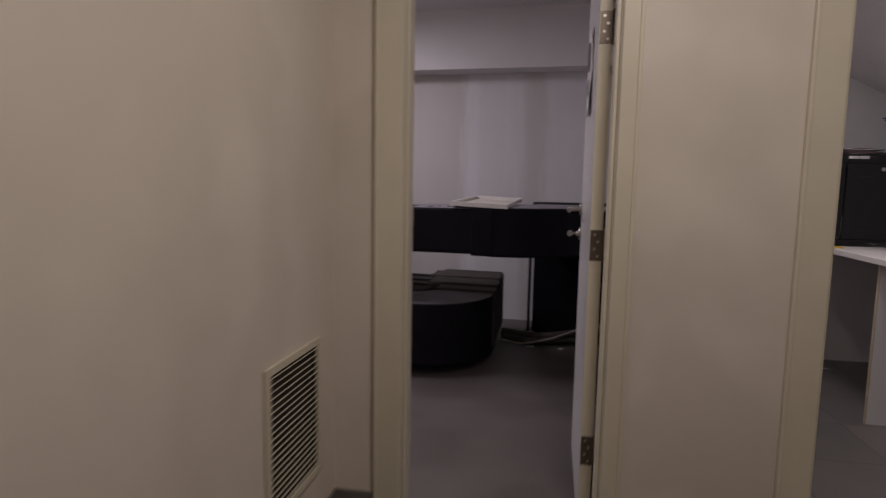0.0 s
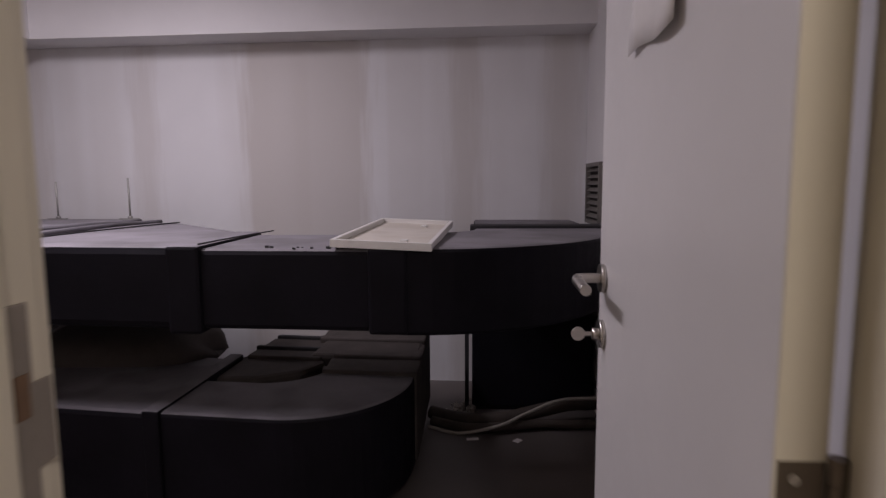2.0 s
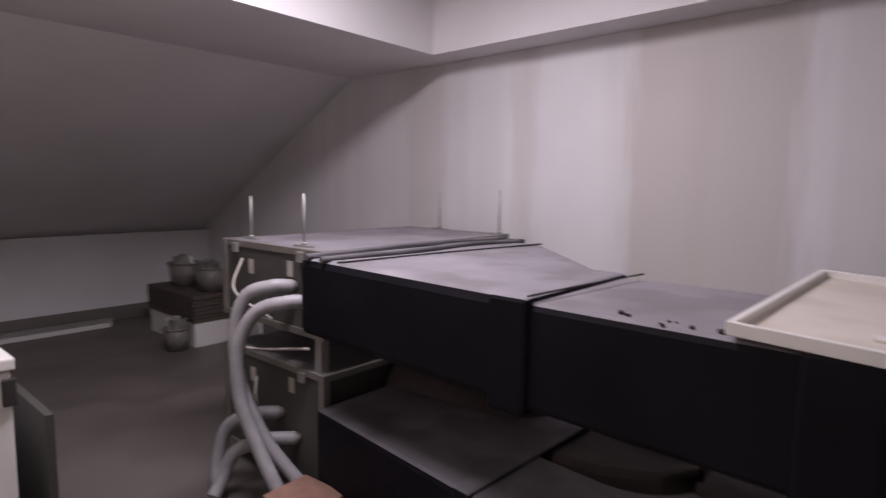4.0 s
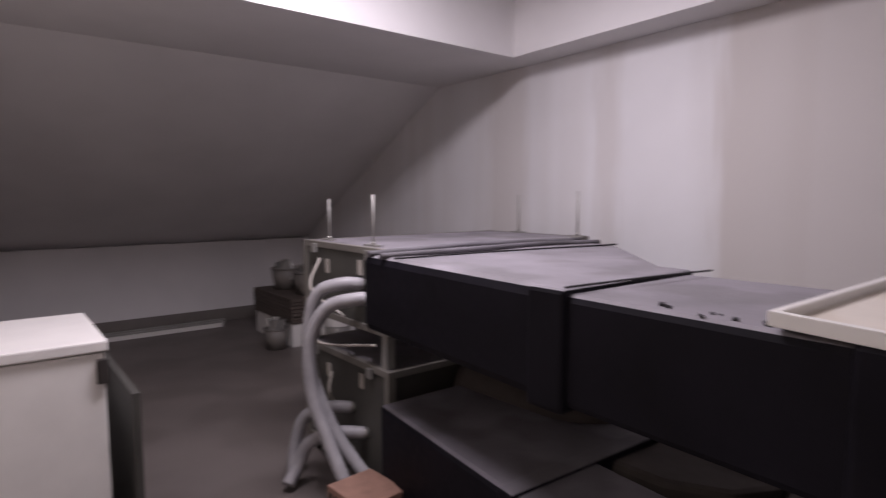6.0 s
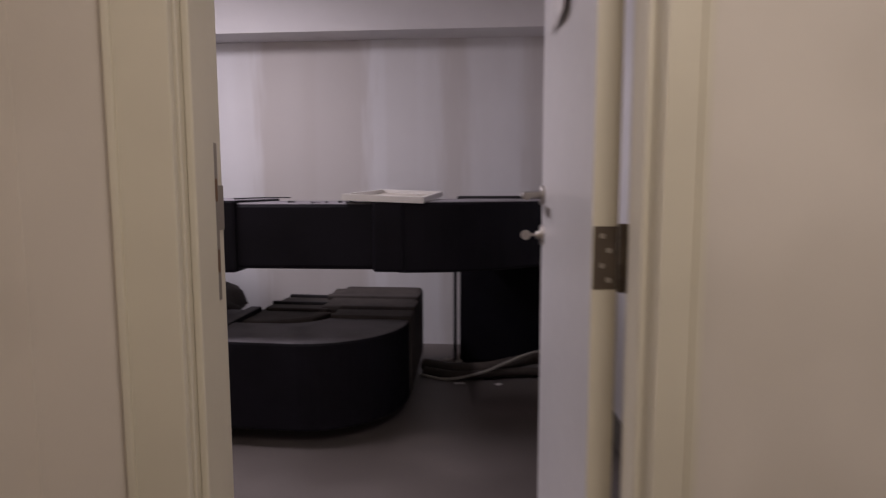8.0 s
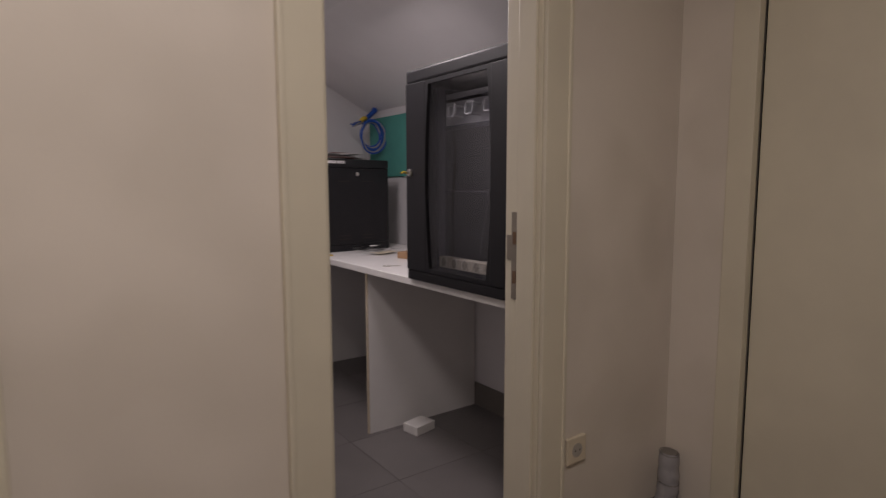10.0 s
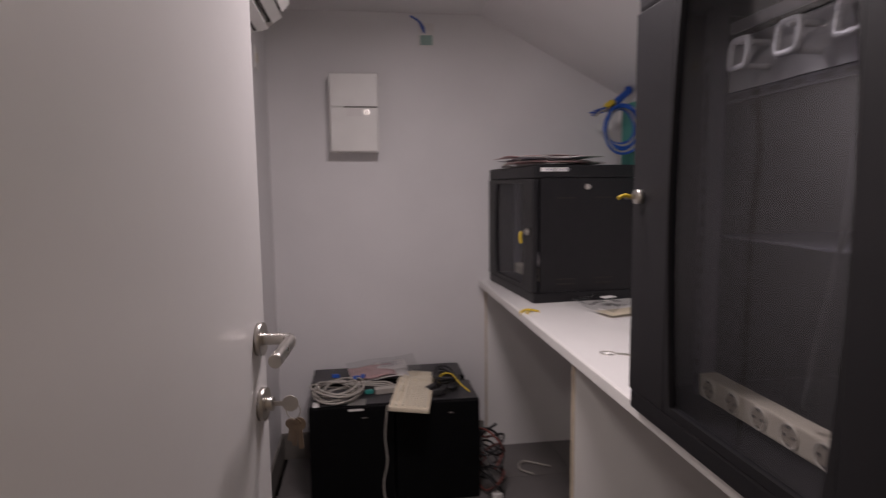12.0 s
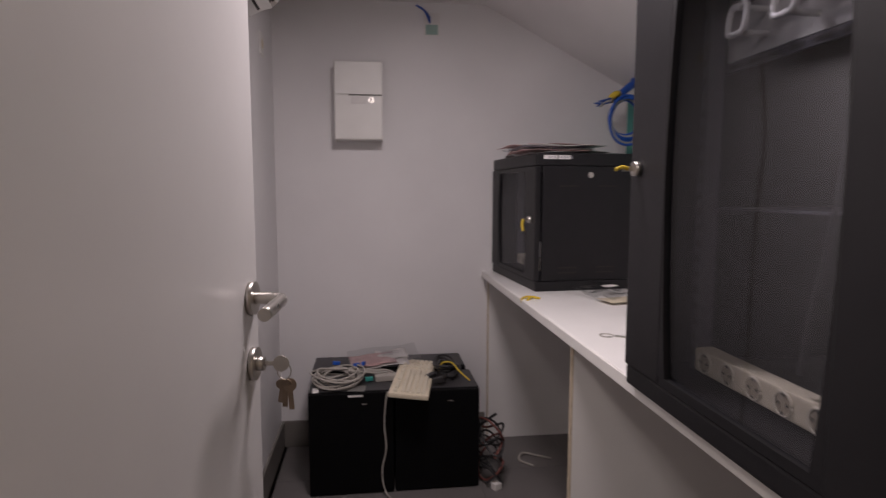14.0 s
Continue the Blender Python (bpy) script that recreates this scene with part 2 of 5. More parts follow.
def tube(bm, pts, r, n=8, per=8, ribs=0.0, index=0):
    path = smooth_path(pts, per)
    rings, up = [], Vector((0.13, 0.21, 1)).normalized()
    for i, p in enumerate(path):
        d = (path[min(i + 1, len(path) - 1)] - path[max(i - 1, 0)]).normalized()
        if d.length < 0.5:
            d = Vector((0, 0, 1))
        s = d.cross(up)
        s = s.normalized() if s.length > 0.05 else d.cross(Vector((1, 0, 0))).normalized()
        up = s.cross(d).normalized()
        rr = r * (1 + (ribs if i % 2 else 0))
        rings.append([bm.verts.new(p + (s * math.cos(2 * math.pi * k / n) + up * math.sin(2 * math.pi * k / n)) * rr) for k in range(n)])
    for a, b in zip(rings, rings[1:]):
        for k in range(n):
            f = bm.faces.new((a[k], a[(k + 1) % n], b[(k + 1) % n], b[k]))
            f.smooth, f.material_index = True, index
    for ring, turn in ((rings[0], -1), (rings[-1], 1)):
        bm.faces.new(ring[::turn]).material_index = index
    return bm


BASE = {}


def finish(name, bm, mats, bevel=0.0):
    bmesh.ops.recalc_face_normals(bm, faces=bm.faces)
    me = bpy.data.meshes.new(name)
    bm.to_mesh(me)
    bm.free()
    for m in mats if isinstance(mats, (list, tuple)) else (mats,):
        me.materials.append(m)
    ob = new(name, me)
    if bevel:
        mod = ob.modifiers.new("edge", "BEVEL")
        mod.width, mod.segments, mod.limit_method, mod.angle_limit = bevel, 2, "ANGLE", radians(40)
    return ob


def thing(name, at, label, category, group=""):
    ob = new(name)
    ob.location, ob.empty_display_size = at, 0.05
    BASE[ob.name] = Matrix.Translation(at)
    return tagged(ob, label, category, group)


def part(name, bm, mats, parent, label="", bevel=0.0):
    ob = finish(name, bm, mats, bevel)
    ob.parent = parent
    ob.matrix_parent_inverse = BASE.get(parent.name, Matrix()).inverted()
    BASE[ob.name] = Matrix()
    return tagged(ob, label) if label else ob


def solid(name, bm, mats, label, category, group="", kind="", bevel=0.0):
    return tagged(finish(name, bm, mats, bevel), label, category, group, kind)


def structure(name, bm, mats, label="", category="wall", bevel=0.0):
    ob = tagged(finish(name, bm, mats, bevel), label, category, "", "structure")
    BASE[ob.name] = Matrix()
    return ob


def B(*a, **k):
    return box(bm_new(), *a, **k)


# ---- the shell ----
WY0, WY1 = 2.85, 2.97          # the wall with the two doorways
D1 = (-0.605, 0.036)            # plant room doorway
D2 = (0.636, 1.243)              # rack room doorway
DH = 2.03
XL, XR = -0.84, 1.87           # corridor side walls
RW = 0.435                      # wall between the two rooms
LW = 0.460                     # its face in the rack room
KX, BY = -6.3, 6.2             # knee wall and back wall of the plant room
BYR = 6.07                     # the back wall runs slightly askew and ends here at the partition
SX, SY, SZ = -2.886, 5.95, 2.127
C1 = 2.60
Y2, X2 = 5.45, 2.16            # rack room back and side walls

structure("floor_corridor", B(XL - 0.1, -0.9, -0.1, XR + 0.1, WY0, 0.0), CONCRETE, "dull grey smooth corridor floor", "floor")
structure("floor_plant_room", B(KX - 0.1, WY0, -0.1, RW + 0.05, BY + 0.1, 0.0), CONCRETE, "dull grey smooth concrete floor, dusty and stained", "floor")
floor2 = structure("floor_rack_room", B(RW + 0.05, WY0, -0.1, X2 + 0.1, Y2 + 0.1, -0.004), GROUT, "grey floor tiles with thin dark joints", "floor")

bm = bm_new()
box(bm, KX - 0.1, WY0, 0, D1[0] - 0.03, WY1, C1 + 0.1)
box(bm, D1[0] - 0.03, WY0, DH + 0.03, D1[1] + 0.03, WY1, C1 + 0.1)
box(bm, D1[1] + 0.03, WY0, 0, D2[0] - 0.03, WY1, C1 + 0.1)
box(bm, D2[0] - 0.03, WY0, DH + 0.03, D2[1] + 0.03, WY1, C1 + 0.1)
box(bm, D2[1] + 0.03, WY0, 0, X2 + 0.1, WY1, C1 + 0.1)
structure("wall_doorways", bm, CREAM, "cream painted partition wall with two doorways")
structure("wall_corridor_left", B(XL - 0.1, -0.9, 0, XL, WY0, 2.5), CREAM, "cream painted corridor wall with scuffs")
bm = bm_new()
box(bm, XR, 2.64, 0, XR + 0.1, WY0, 2.5)
box(bm, XR, 0.9, 0, XR + 0.1, 1.78, 2.5)
box(bm, XR, 1.78, 2.07, XR + 0.1, 2.64, 2.5)
structure("wall_corridor_right", bm, CREAM, "cream painted corridor end wall with a door")
structure("wall_corridor_step", B(0.64, -0.9, 0, XR + 0.1, 0.96, 2.5), CREAM, "cream painted corridor wall")
structure("wall_corridor_back", B(XL - 0.1, -1.0, 0, 0.64, -0.9, 2.5), CREAM, "cream painted corridor back wall")
structure("ceiling_corridor", B(XL - 0.1, -1.0, 2.42, XR + 0.1, WY0, 2.52), WHITE, "plain white corridor ceiling", "ceiling")

def back_y(x):
    """Face of the plant room's askew back wall."""
    return BY if x < -3.0 else BY + (BYR - BY) * (x + 3.0) / (RW + 3.0)


structure("wall_plant_back", prism(bm_new(), [(KX - 0.1, BY), (-3.0, BY), (RW + 0.025, back_y(RW + 0.025)), (RW + 0.025, BY + 0.1), (KX - 0.1, BY + 0.1)], 0, C1 + 0.1), STREAKED, "off-white wall with vertical damp streaks and a painted shade band")
structure("wall_between_rooms", B(RW, WY1, 0, LW, BYR - 0.002, C1 + 0.1), WHITE, "plain white partition wall")
structure("wall_knee", B(KX - 0.1, WY1, 0, KX, BY, 0.82), WHITE, "low white knee wall under the sloping roof")
bm = bm_new()
prof = [(KX - 0.1, 0.82), (-3.95, SZ), (-3.95, SZ + 0.14), (KX - 0.1, 0.96)]
vs = [[bm.verts.new((x, y, z)) for x, z in prof] for y in (WY1, BY)]
bm.faces.new(vs[0]), bm.faces.new(vs[1][::-1])
for i in range(4):
    bm.faces.new((vs[0][i], vs[1][i], vs[1][(i + 1) % 4], vs[0][(i + 1) % 4]))
structure("ceiling_slope_plant", bm, WHITE, "sloping white attic ceiling", "ceiling")
structure("ceiling_plant_room", B(SX - 1.1, WY1, C1, RW, BY, C1 + 0.1), WHITE, "white raised ceiling of the plant room", "ceiling")
structure("soffit_back", prism(bm_new(), [(SX, SY), (RW, SY - 0.115), (RW, BYR - 0.002), (SX, BY - 0.01)], SZ, C1), WHITE, "white boxed-in beam along the back wall", "beam")
structure("soffit_left", B(-3.95, WY1, SZ, SX, BY, C1), WHITE, "white boxed-in beam beside the sloping ceiling", "beam")

structure("wall_rack_back", B(LW, Y2, 0, X2 + 0.1, Y2 + 0.1, 2.3), WHITE, "plain white wall of the rack room")
structure("wall_rack_right", B(X2, WY1, 0, X2 + 0.1, Y2, 1.75), WHITE, "low white wall under the sloping ceiling")
bm = bm_new()
prof = [(LW, 2.12), (1.45, 2.12), (X2 + 0.1, 1.70), (X2 + 0.1, 1.82), (1.47, 2.24), (LW, 2.24)]
vs = [[bm.verts.new((x, y, z)) for x, z in prof] for y in (WY1, Y2)]
bm.faces.new(vs[0]), bm.faces.new(vs[1][::-1])
for i in range(6):
    bm.faces.new((vs[0][i], vs[1][i], vs[1][(i + 1) % 6], vs[0][(i + 1) % 6]))
structure("ceiling_rack_room", bm, WHITE, "white ceiling that slopes down to one side", "ceiling")


def door_lining(name, x0, x1, hinge_left, label, wide=(0.095, 0.095)):
    """Lining, stops and architraves of one doorway."""
    root = structure(name, B(x0 - 0.03, WY0 - 0.002, 0, x0, WY1 + 0.002, DH + 0.03), TRIM, label, "door frame", bevel=0.002)
    part("jamb", B(x1, WY0 - 0.002, 0, x1 + 0.03, WY1 + 0.002, DH + 0.03), TRIM, root, bevel=0.002)
    part("head", B(x0, WY0 - 0.002, DH, x1, WY1 + 0.002, DH + 0.03), TRIM, root)
    for s, x in ((1, x0), (-1, x1)):
        part("stop", B(min(x, x + s * 0.012), WY0 + 0.01, 0, max(x, x + s * 0.012), WY1 - 0.045, DH), TRIM, root, bevel=0.003)
    for y, d in ((WY0, -1), (WY1, 1)):
        for x, s, w in ((x0, -1, wide[0]), (x1, 1, wide[1])):
            bm = bm_new()
            a, b = sorted((x + s * 0.004, x + s * w))
            ya, yb = sorted((y + d * 0.003, y + d * 0.016))
            box(bm, a, ya, 0, b, yb, DH + 0.09, bevel=0.003)
            e = x + s * (w - 0.010)
            ya, yb = sorted((y + d * 0.003, y + d * 0.021))
            box(bm, min(e, e + s * 0.012), ya, 0, max(e, e + s * 0.012), yb, DH + 0.09, bevel=0.003)
            part("architrave", bm, TRIM, root)
        ya, yb = sorted((y + d * 0.003, y + d * 0.016))
        part("architrave", B(x0 - wide[0] + 0.005, ya, DH + 0.004, x1 + wide[1] - 0.005, yb, DH + 0.09, bevel=0.003), TRIM, root)
    xs, s = (x1, -1) if hinge_left else (x0, 1)
    bm = bm_new()
    box(bm, min(xs, xs + s * 0.003), WY1 - 0.042, 0.92, max(xs, xs + s * 0.003), WY1 - 0.016, 1.165, bevel=0.001)
    box(bm, min(xs, xs + s * 0.0028), WY1 - 0.0165, 1.03, max(xs, xs + s * 0.0028), WY1 + 0.0035, 1.10, bevel=0.001)
    plate = part("strike_plate", bm, STRIKE, root, "dull steel strike plate")
    bm = bm_new()
    for z in (0.965, 1.075):
        box(bm, min(xs + s * 0.0032, xs + s * 0.0045), WY1 - 0.036, z, max(xs + s * 0.0032, xs + s * 0.0045), WY1 - 0.022, z + 0.035)
    part("latch_hole", bm, RAWWOOD, plate, "brown wood showing in the latch holes")
    return root


door_lining("door_frame_plant", *D1, False, "cream lacquered door lining with moulded architraves", (0.090, 0.060))
door_lining("door_frame_rack", *D2, True, "cream lacquered door lining with a steel strike plate")


def lever_set(root, m, s, keys):
    """Lever handle and lock on a leaf; m places it, +x out of the face, +y to the leaf's edge."""
    h = part("door_handle", cyl(bm_new(), m @ Vector((0, 0, 1.08)), m @ Vector((0.009, 0, 1.08)), 0.026, 28), STEEL, root, "round steel rose with a lever")
    bm = tube(bm_new(), [m @ Vector(p) for p in ((0.005, 0, 1.08), (0.04, 0, 1.08), (0.052, -0.012, 1.08), (0.055, -0.05, 1.08), (0.055, -0.115, 1.078))], 0.0095, 14, 6)
    part("lever", bm, STEEL, h)
    k = part("lock", cyl(bm_new(), m @ Vector((0, 0, 0.975)), m @ Vector((0.009, 0, 0.975)), 0.026, 28), STEEL, root, "round steel lock rose")
    part("cylinder", cyl(bm_new(), m @ Vector((0.005, 0, 0.975)), m @ Vector((0.02, 0, 0.975)), 0.011, 16), STEEL, k)
    if keys:
        bm = bm_new()
        box(bm, 0.018, -0.0012, 0.972, 0.036, 0.0012, 0.979, m=m)
        cyl(bm, m @ Vector((0.046, -0.0012, 0.975)), m @ Vector((0.046, 0.0012, 0.975)), 0.013, 18)
        part("key", bm, STEEL, k, "flat steel key in the lock")
    if keys == "bunch":
        bm = tube(bm_new(), [m @ Vector((0.05 + 0.011 * math.cos(a), 0.002, 0.962 + 0.013 * math.sin(a))) for a in [i * math.pi / 6 for i in range(13)]], 0.001, 6, 2)
        part("key_ring", bm, STEEL, k)
        for dx, tilt in ((0.0, 8), (0.004, -12), (-0.003, 22)):
            mm = m @ pose(0.052 + dx, 0.003 + dx, 0.95, tilt, tilt * 0.6, 0)
            bm = bm_new()
            cyl(bm, mm @ Vector((0, -0.001, -0.012)), mm @ Vector((0, 0.001, -0.012)), 0.011, 14)
            box(bm, -0.004, -0.001, -0.05, 0.004, 0.001, -0.02, m=mm)
            part("hanging_key", bm, KEYMETAL, k, "tarnished key")


def door_leaf(name, hinge, angle, length, thick_side, label, keys):
    """A leaf that opens into the room; it runs from its hinge along the direction angle."""
    m = pose(*hinge, 0, 0, 0, ) @ pose(0, 0, 0, 0, 0, angle)
    root = thing(name, hinge, label, "door")
    part("leaf", B(min(0, thick_side * 0.04), 0.0045, 0.012, max(0, thick_side * 0.04), length, DH - 0.006, bevel=0.0025, m=m), DOOR, root)
    part("edge_band", B(min(0, thick_side * 0.04), 0.001, 0.012, max(0, thick_side * 0.04), 0.0043, DH - 0.006, m=m), TRIM, root, "cream edge band")
    for z in (0.29, 0.985, 1.666):
        a, c = sorted((thick_side * 0.002, thick_side * 0.039))
        bm = bm_new()
        box(bm, a, 0.0, z - 0.05, c, 0.0035, z + 0.05, m=m)
        k = m @ Vector((thick_side * 0.047, -0.002, 0))
        cyl(bm, (k.x, k.y, z - 0.054), (k.x, k.y, z + 0.054), 0.0075, 12)
        for dz in (-0.033, -0.011, 0.011, 0.033):
            cyl(bm, (k.x, k.y, z + dz - 0.0008), (k.x, k.y, z + dz + 0.0008), 0.0081, 12)
        hb = part("hinge", bm, BRASS, root, "worn steel butt hinge")
        bm = bm_new()
        for dz in (-0.035, -0.012, 0.012, 0.035):
            x = thick_side * (0.026 if dz in (-0.035, 0.012) else 0.015)
            cyl(bm, m @ Vector((x, -0.0012, z + dz)), m @ Vector((x, 0.001, z + dz)), 0.0045, 10)
        part("screw", bm, STEEL, hb)
    side = -1 if thick_side > 0 else 1
    lever_set(root, m @ pose(0, length - 0.04, 0) @ Matrix.Diagonal((side, 1, 1, 1)), side, keys)
    other = m @ pose(thick_side * 0.04, length - 0.04, 0) @ Matrix.Diagonal((-side, 1, 1, 1))
    lever_set(root, other, -side, "")
    return root


d1 = door_leaf("door_plant_room", (-0.017, WY1 + 0.006, 0), -0.5, 0.655, 1, "white lacquered door standing open with a lever handle and notice", "key")
d2 = door_leaf("door_rack_room", (0.650, WY1 + 0.006, 0), -5.8, 0.66, -1, "white lacquered door standing open with keys in its lock", "bunch")

# ---- corridor fittings ----
def skirting(name, x0, y0, x1, y1, label="dark grey tiled skirting", h=0.13):
    return structure(name, B(x0, y0, 0.0, x1, y1, h, bevel=0.002), SKIRT, label, "skirting")


skirting("baseboard_corridor_left", XL, -0.9, XL + 0.011, WY0)
skirting("baseboard_corridor_corner", XL + 0.011, WY0 - 0.011, D1[0] - 0.097, WY0)
skirting("baseboard_corridor_right", D2[1] + 0.097, WY0 - 0.011, XR, WY0, h=0.185)
skirting("baseboard_corridor_end", XR - 0.011, 2.70, XR, WY0 - 0.011, h=0.185)
skirting("baseboard_rack_left", LW, 3.7, LW + 0.011, Y2)
skirting("baseboard_rack_back", LW + 0.011, Y2 - 0.011, 1.46, Y2)
skirting("baseboard_rack_right", X2 - 0.011, WY1, X2, Y2)
skirting("baseboard_plant_knee", KX, WY1, KX + 0.011, BY)
skirting("baseboard_plant_right", RW - 0.011, WY1, RW, BYR)

# return-air grille low on the corridor wall
gy0, gy1, gz0, gz1 = 2.36, 2.71, 0.27, 0.70
grille = thing("air_grille", (XL, 2.53, gz0), "cream metal air grille with slanted slats on the wall", "grille")
bm = bm_new()
for a in ((gy0, gz0, gy1, gz0 + 0.022), (gy0, gz1 - 0.022, gy1, gz1), (gy0, gz0 + 0.022, gy0 + 0.022, gz1 - 0.022), (gy1 - 0.022, gz0 + 0.022, gy1, gz1 - 0.022)):
    box(bm, XL + 0.001, a[0], a[1], XL + 0.012, a[2], a[3], bevel=0.002)
part("frame", bm, TRIM, grille)
# Dark sheet added on the wall to paint the shade between slats.
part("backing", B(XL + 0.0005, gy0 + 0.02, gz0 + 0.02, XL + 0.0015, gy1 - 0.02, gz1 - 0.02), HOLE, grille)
for i in range(21):
    z = gz0 + 0.032 + i * 0.0183
    part("slat", B(-0.006, gy0 + 0.02, -0.001, 0.006, gy1 - 0.02, 0.001, m=pose(XL + 0.0075, 0, z, 0, -32, 0)), TRIM, grille)

# wall socket
sock = thing("wall_socket", (1.40, WY0, 0.47), "cream square wall socket", "socket")
part("plate", B(1.362, WY0 - 0.011, 0.43, 1.442, WY0, 0.51, bevel=0.004), IVORY, sock)
bm = bm_new()
cyl(bm, (1.402, WY0 - 0.0125, 0.47), (1.402, WY0 - 0.0105, 0.47), 0.021, 24)
# Greyer disc paints the shade of the socket's recess.
well = part("well", bm, GREYCABLE, sock)
bm = bm_new()
for dx in (-0.0095, 0.0095):
    cyl(bm, (1.402 + dx, WY0 - 0.0135, 0.47), (1.402 + dx, WY0 - 0.012, 0.47), 0.0025, 8)
part("pin_hole", bm, HOLE, well)

# coiled flexible hose standing in the corner
hs = thing("flexible_hose", (1.778, 2.78, 0), "short pale grey ribbed hose standing upright in a corner", "hose")
spine = smooth_path([(1.772, 2.778, 0.0), (1.776, 2.78, 0.09), (1.774, 2.782, 0.18), (1.781, 2.779, 0.27), (1.785, 2.782, 0.375)], 9)
bm = bm_new()
rings = []
for i, p in enumerate(spine):
    rad = (0.043 - 0.012 * i / len(spine)) * (1.0 if i % 4 else 0.90)
    rings.append([bm.verts.new(p + Vector((rad * math.cos(k * math.pi / 9), rad * math.sin(k * math.pi / 9), 0.004 * math.sin(k * math.pi / 9 + i)))) for k in range(18)])
for a, b in zip(rings, rings[1:]):
    for k in range(18):
        bm.faces.new((a[k], a[(k + 1) % 18], b[(k + 1) % 18], b[k])).smooth = True
part("sleeve", bm, HOSE, hs)
for i in range(4, len(spine), 8):
    rad = 0.042 - 0.012 * i / len(spine)
    part("wire_ring", tube(bm_new(), [spine[i] + Vector((rad * math.cos(a), rad * math.sin(a), 0.004 * math.sin(a))) for a in [k * math.pi / 7 for k in range(15)]], 0.0014, 6, 2), SKIRT, hs)
part("end_cap", cyl(bm_new(), spine[-1], spine[-1] + Vector((0, 0, 0.004)), 0.027, 18), SKIRT, hs)

# door in the corridor's end wall
root = structure("door_3", B(XR + 0.02, 1.82, 0.01, XR + 0.06, 2.60, 2.03, bevel=0.003), TRIM, "closed cream door in the corridor end wall", "door")
for y0, y1 in ((1.74, 1.815), (2.605, 2.68)):
    part("architrave", B(XR - 0.014, y0, 0, XR + 0.02, y1, 2.11, bevel=0.003), TRIM, root)
part("architrave", B(XR - 0.014, 1.815, 2.04, XR + 0.02, 2.605, 2.11, bevel=0.003), TRIM, root)

# corridor door standing open against the step of the wall
cd = thing("corridor_door", (0.57, 1.02, 0), "cream door standing open with a steel lever handle", "door")
part("leaf", B(0.55, 1.02, 0.012, 0.59, 1.79, 2.03, bevel=0.003), TRIM, cd)
h = part("door_handle", cyl(bm_new(), (0.55, 1.735, 1.10), (0.541, 1.735, 1.10), 0.026, 24), STEEL, cd, "steel lever handle")
part("lever", tube(bm_new(), [(0.545, 1.735, 1.10), (0.505, 1.735, 1.10), (0.485, 1.75, 1.10), (0.48, 1.79, 1.10), (0.479, 1.852, 1.10)], 0.0135, 16, 6), STEEL, h)

# ceiling lamps
for nm, x, y, z, sx, sy, lab in (("plant_room_light", -2.02, 4.30, C1, 0.4, 1.25, "white twin tube light fitting under the ceiling"),
                                 ("rack_room_light", 1.07, 3.98, 2.12, 0.34, 0.34, "square white ceiling light"),
                                 ("corridor_light", 0.2, 1.78, 2.42, 0.4, 0.4, "square white ceiling light")):
    lt = thing(nm, (x, y, z), lab, "ceiling light")
    part("housing", B(x - sx / 2, y - sy / 2, z - 0.045, x + sx / 2, y + sy / 2, z, bevel=0.006), PLASTIC, lt)
    part("diffuser", B(x - sx / 2 + 0.02, y - sy / 2 + 0.02, z - 0.058, x + sx / 2 - 0.02, y + sy / 2 - 0.02, z - 0.046, bevel=0.004), GLOW, lt)

# notice on the plant room door
nt = thing("paper_notice", (-0.026, 3.33, 1.44), "curled white paper notice with a drawn ring taped on the door", "notice")
bm = bm_new()
rows_ = []
for i in range(9):
    z = 1.44 + i * 0.038
    row = []
    for j in range(7):
        y = 3.225 + j * 0.034
        lift = 0.004 + 0.008 * max(0, (1 - i / 3)) ** 2 * (1 - j / 6) * 0.9 + 0.003 * math.sin(j * 1.3 + i)
        row.append(bm.verts.new((-0.016 - lift, y, z - 0.006 * (i < 1) * math.sin(j))))
    rows_.append(row)
for a, b in zip(rows_, rows_[1:]):
    for k in range(6):
        bm.faces.new((a[k], a[k + 1], b[k + 1], b[k])).smooth = True
sheet = part("sheet", bm, PAPER, nt)
sheet.modifiers.new("thick", "SOLIDIFY").thickness = 0.0008
bm = tube(bm_new(), [(-0.0245, 3.325 + 0.05 * math.cos(a), 1.65 + 0.05 * math.sin(a)) for a in [i * math.pi / 8 for i in range(17)]], 0.0028, 6, 2)
tube(bm, [(-0.0245, 3.36, 1.615), (-0.0245, 3.29, 1.685)], 0.0028, 6, 2)
part("printed_ring", bm, INK, nt)
bm = bm_new()
for i in range(4):
    box(bm, -0.0262, 3.26, 1.555 - i * 0.014, -0.0245, 3.40 - 0.02 * (i % 2), 1.56 - i * 0.014)
part("printed_line", bm, INK, nt)


# ---- plant room: the upper duct ----
def arc(cx, cy, r, a0, a1, n=18):
    return [(cx + r * math.cos(radians(a0 + (a1 - a0) * i / n)), cy + r * math.sin(radians(a0 + (a1 - a0) * i / n))) for i in range(n + 1)]


UZ0, UZ1 = 0.775, 1.045
upper = thing("upper_duct", (-0.9, 4.6, UZ0), "dusty black wrapped rectangular air duct with a bend, top toned as lit", "duct")
part("duct_section", prism(bm_new(), [(-2.18, 4.44), (-1.22, 4.37), (-1.22, 4.93), (-1.78, 5.50), (-2.18, 5.60)], UZ0 - 0.005, UZ1 + 0.012, 1, 0), [FOIL, LITDUST], upper, bevel=0.03)
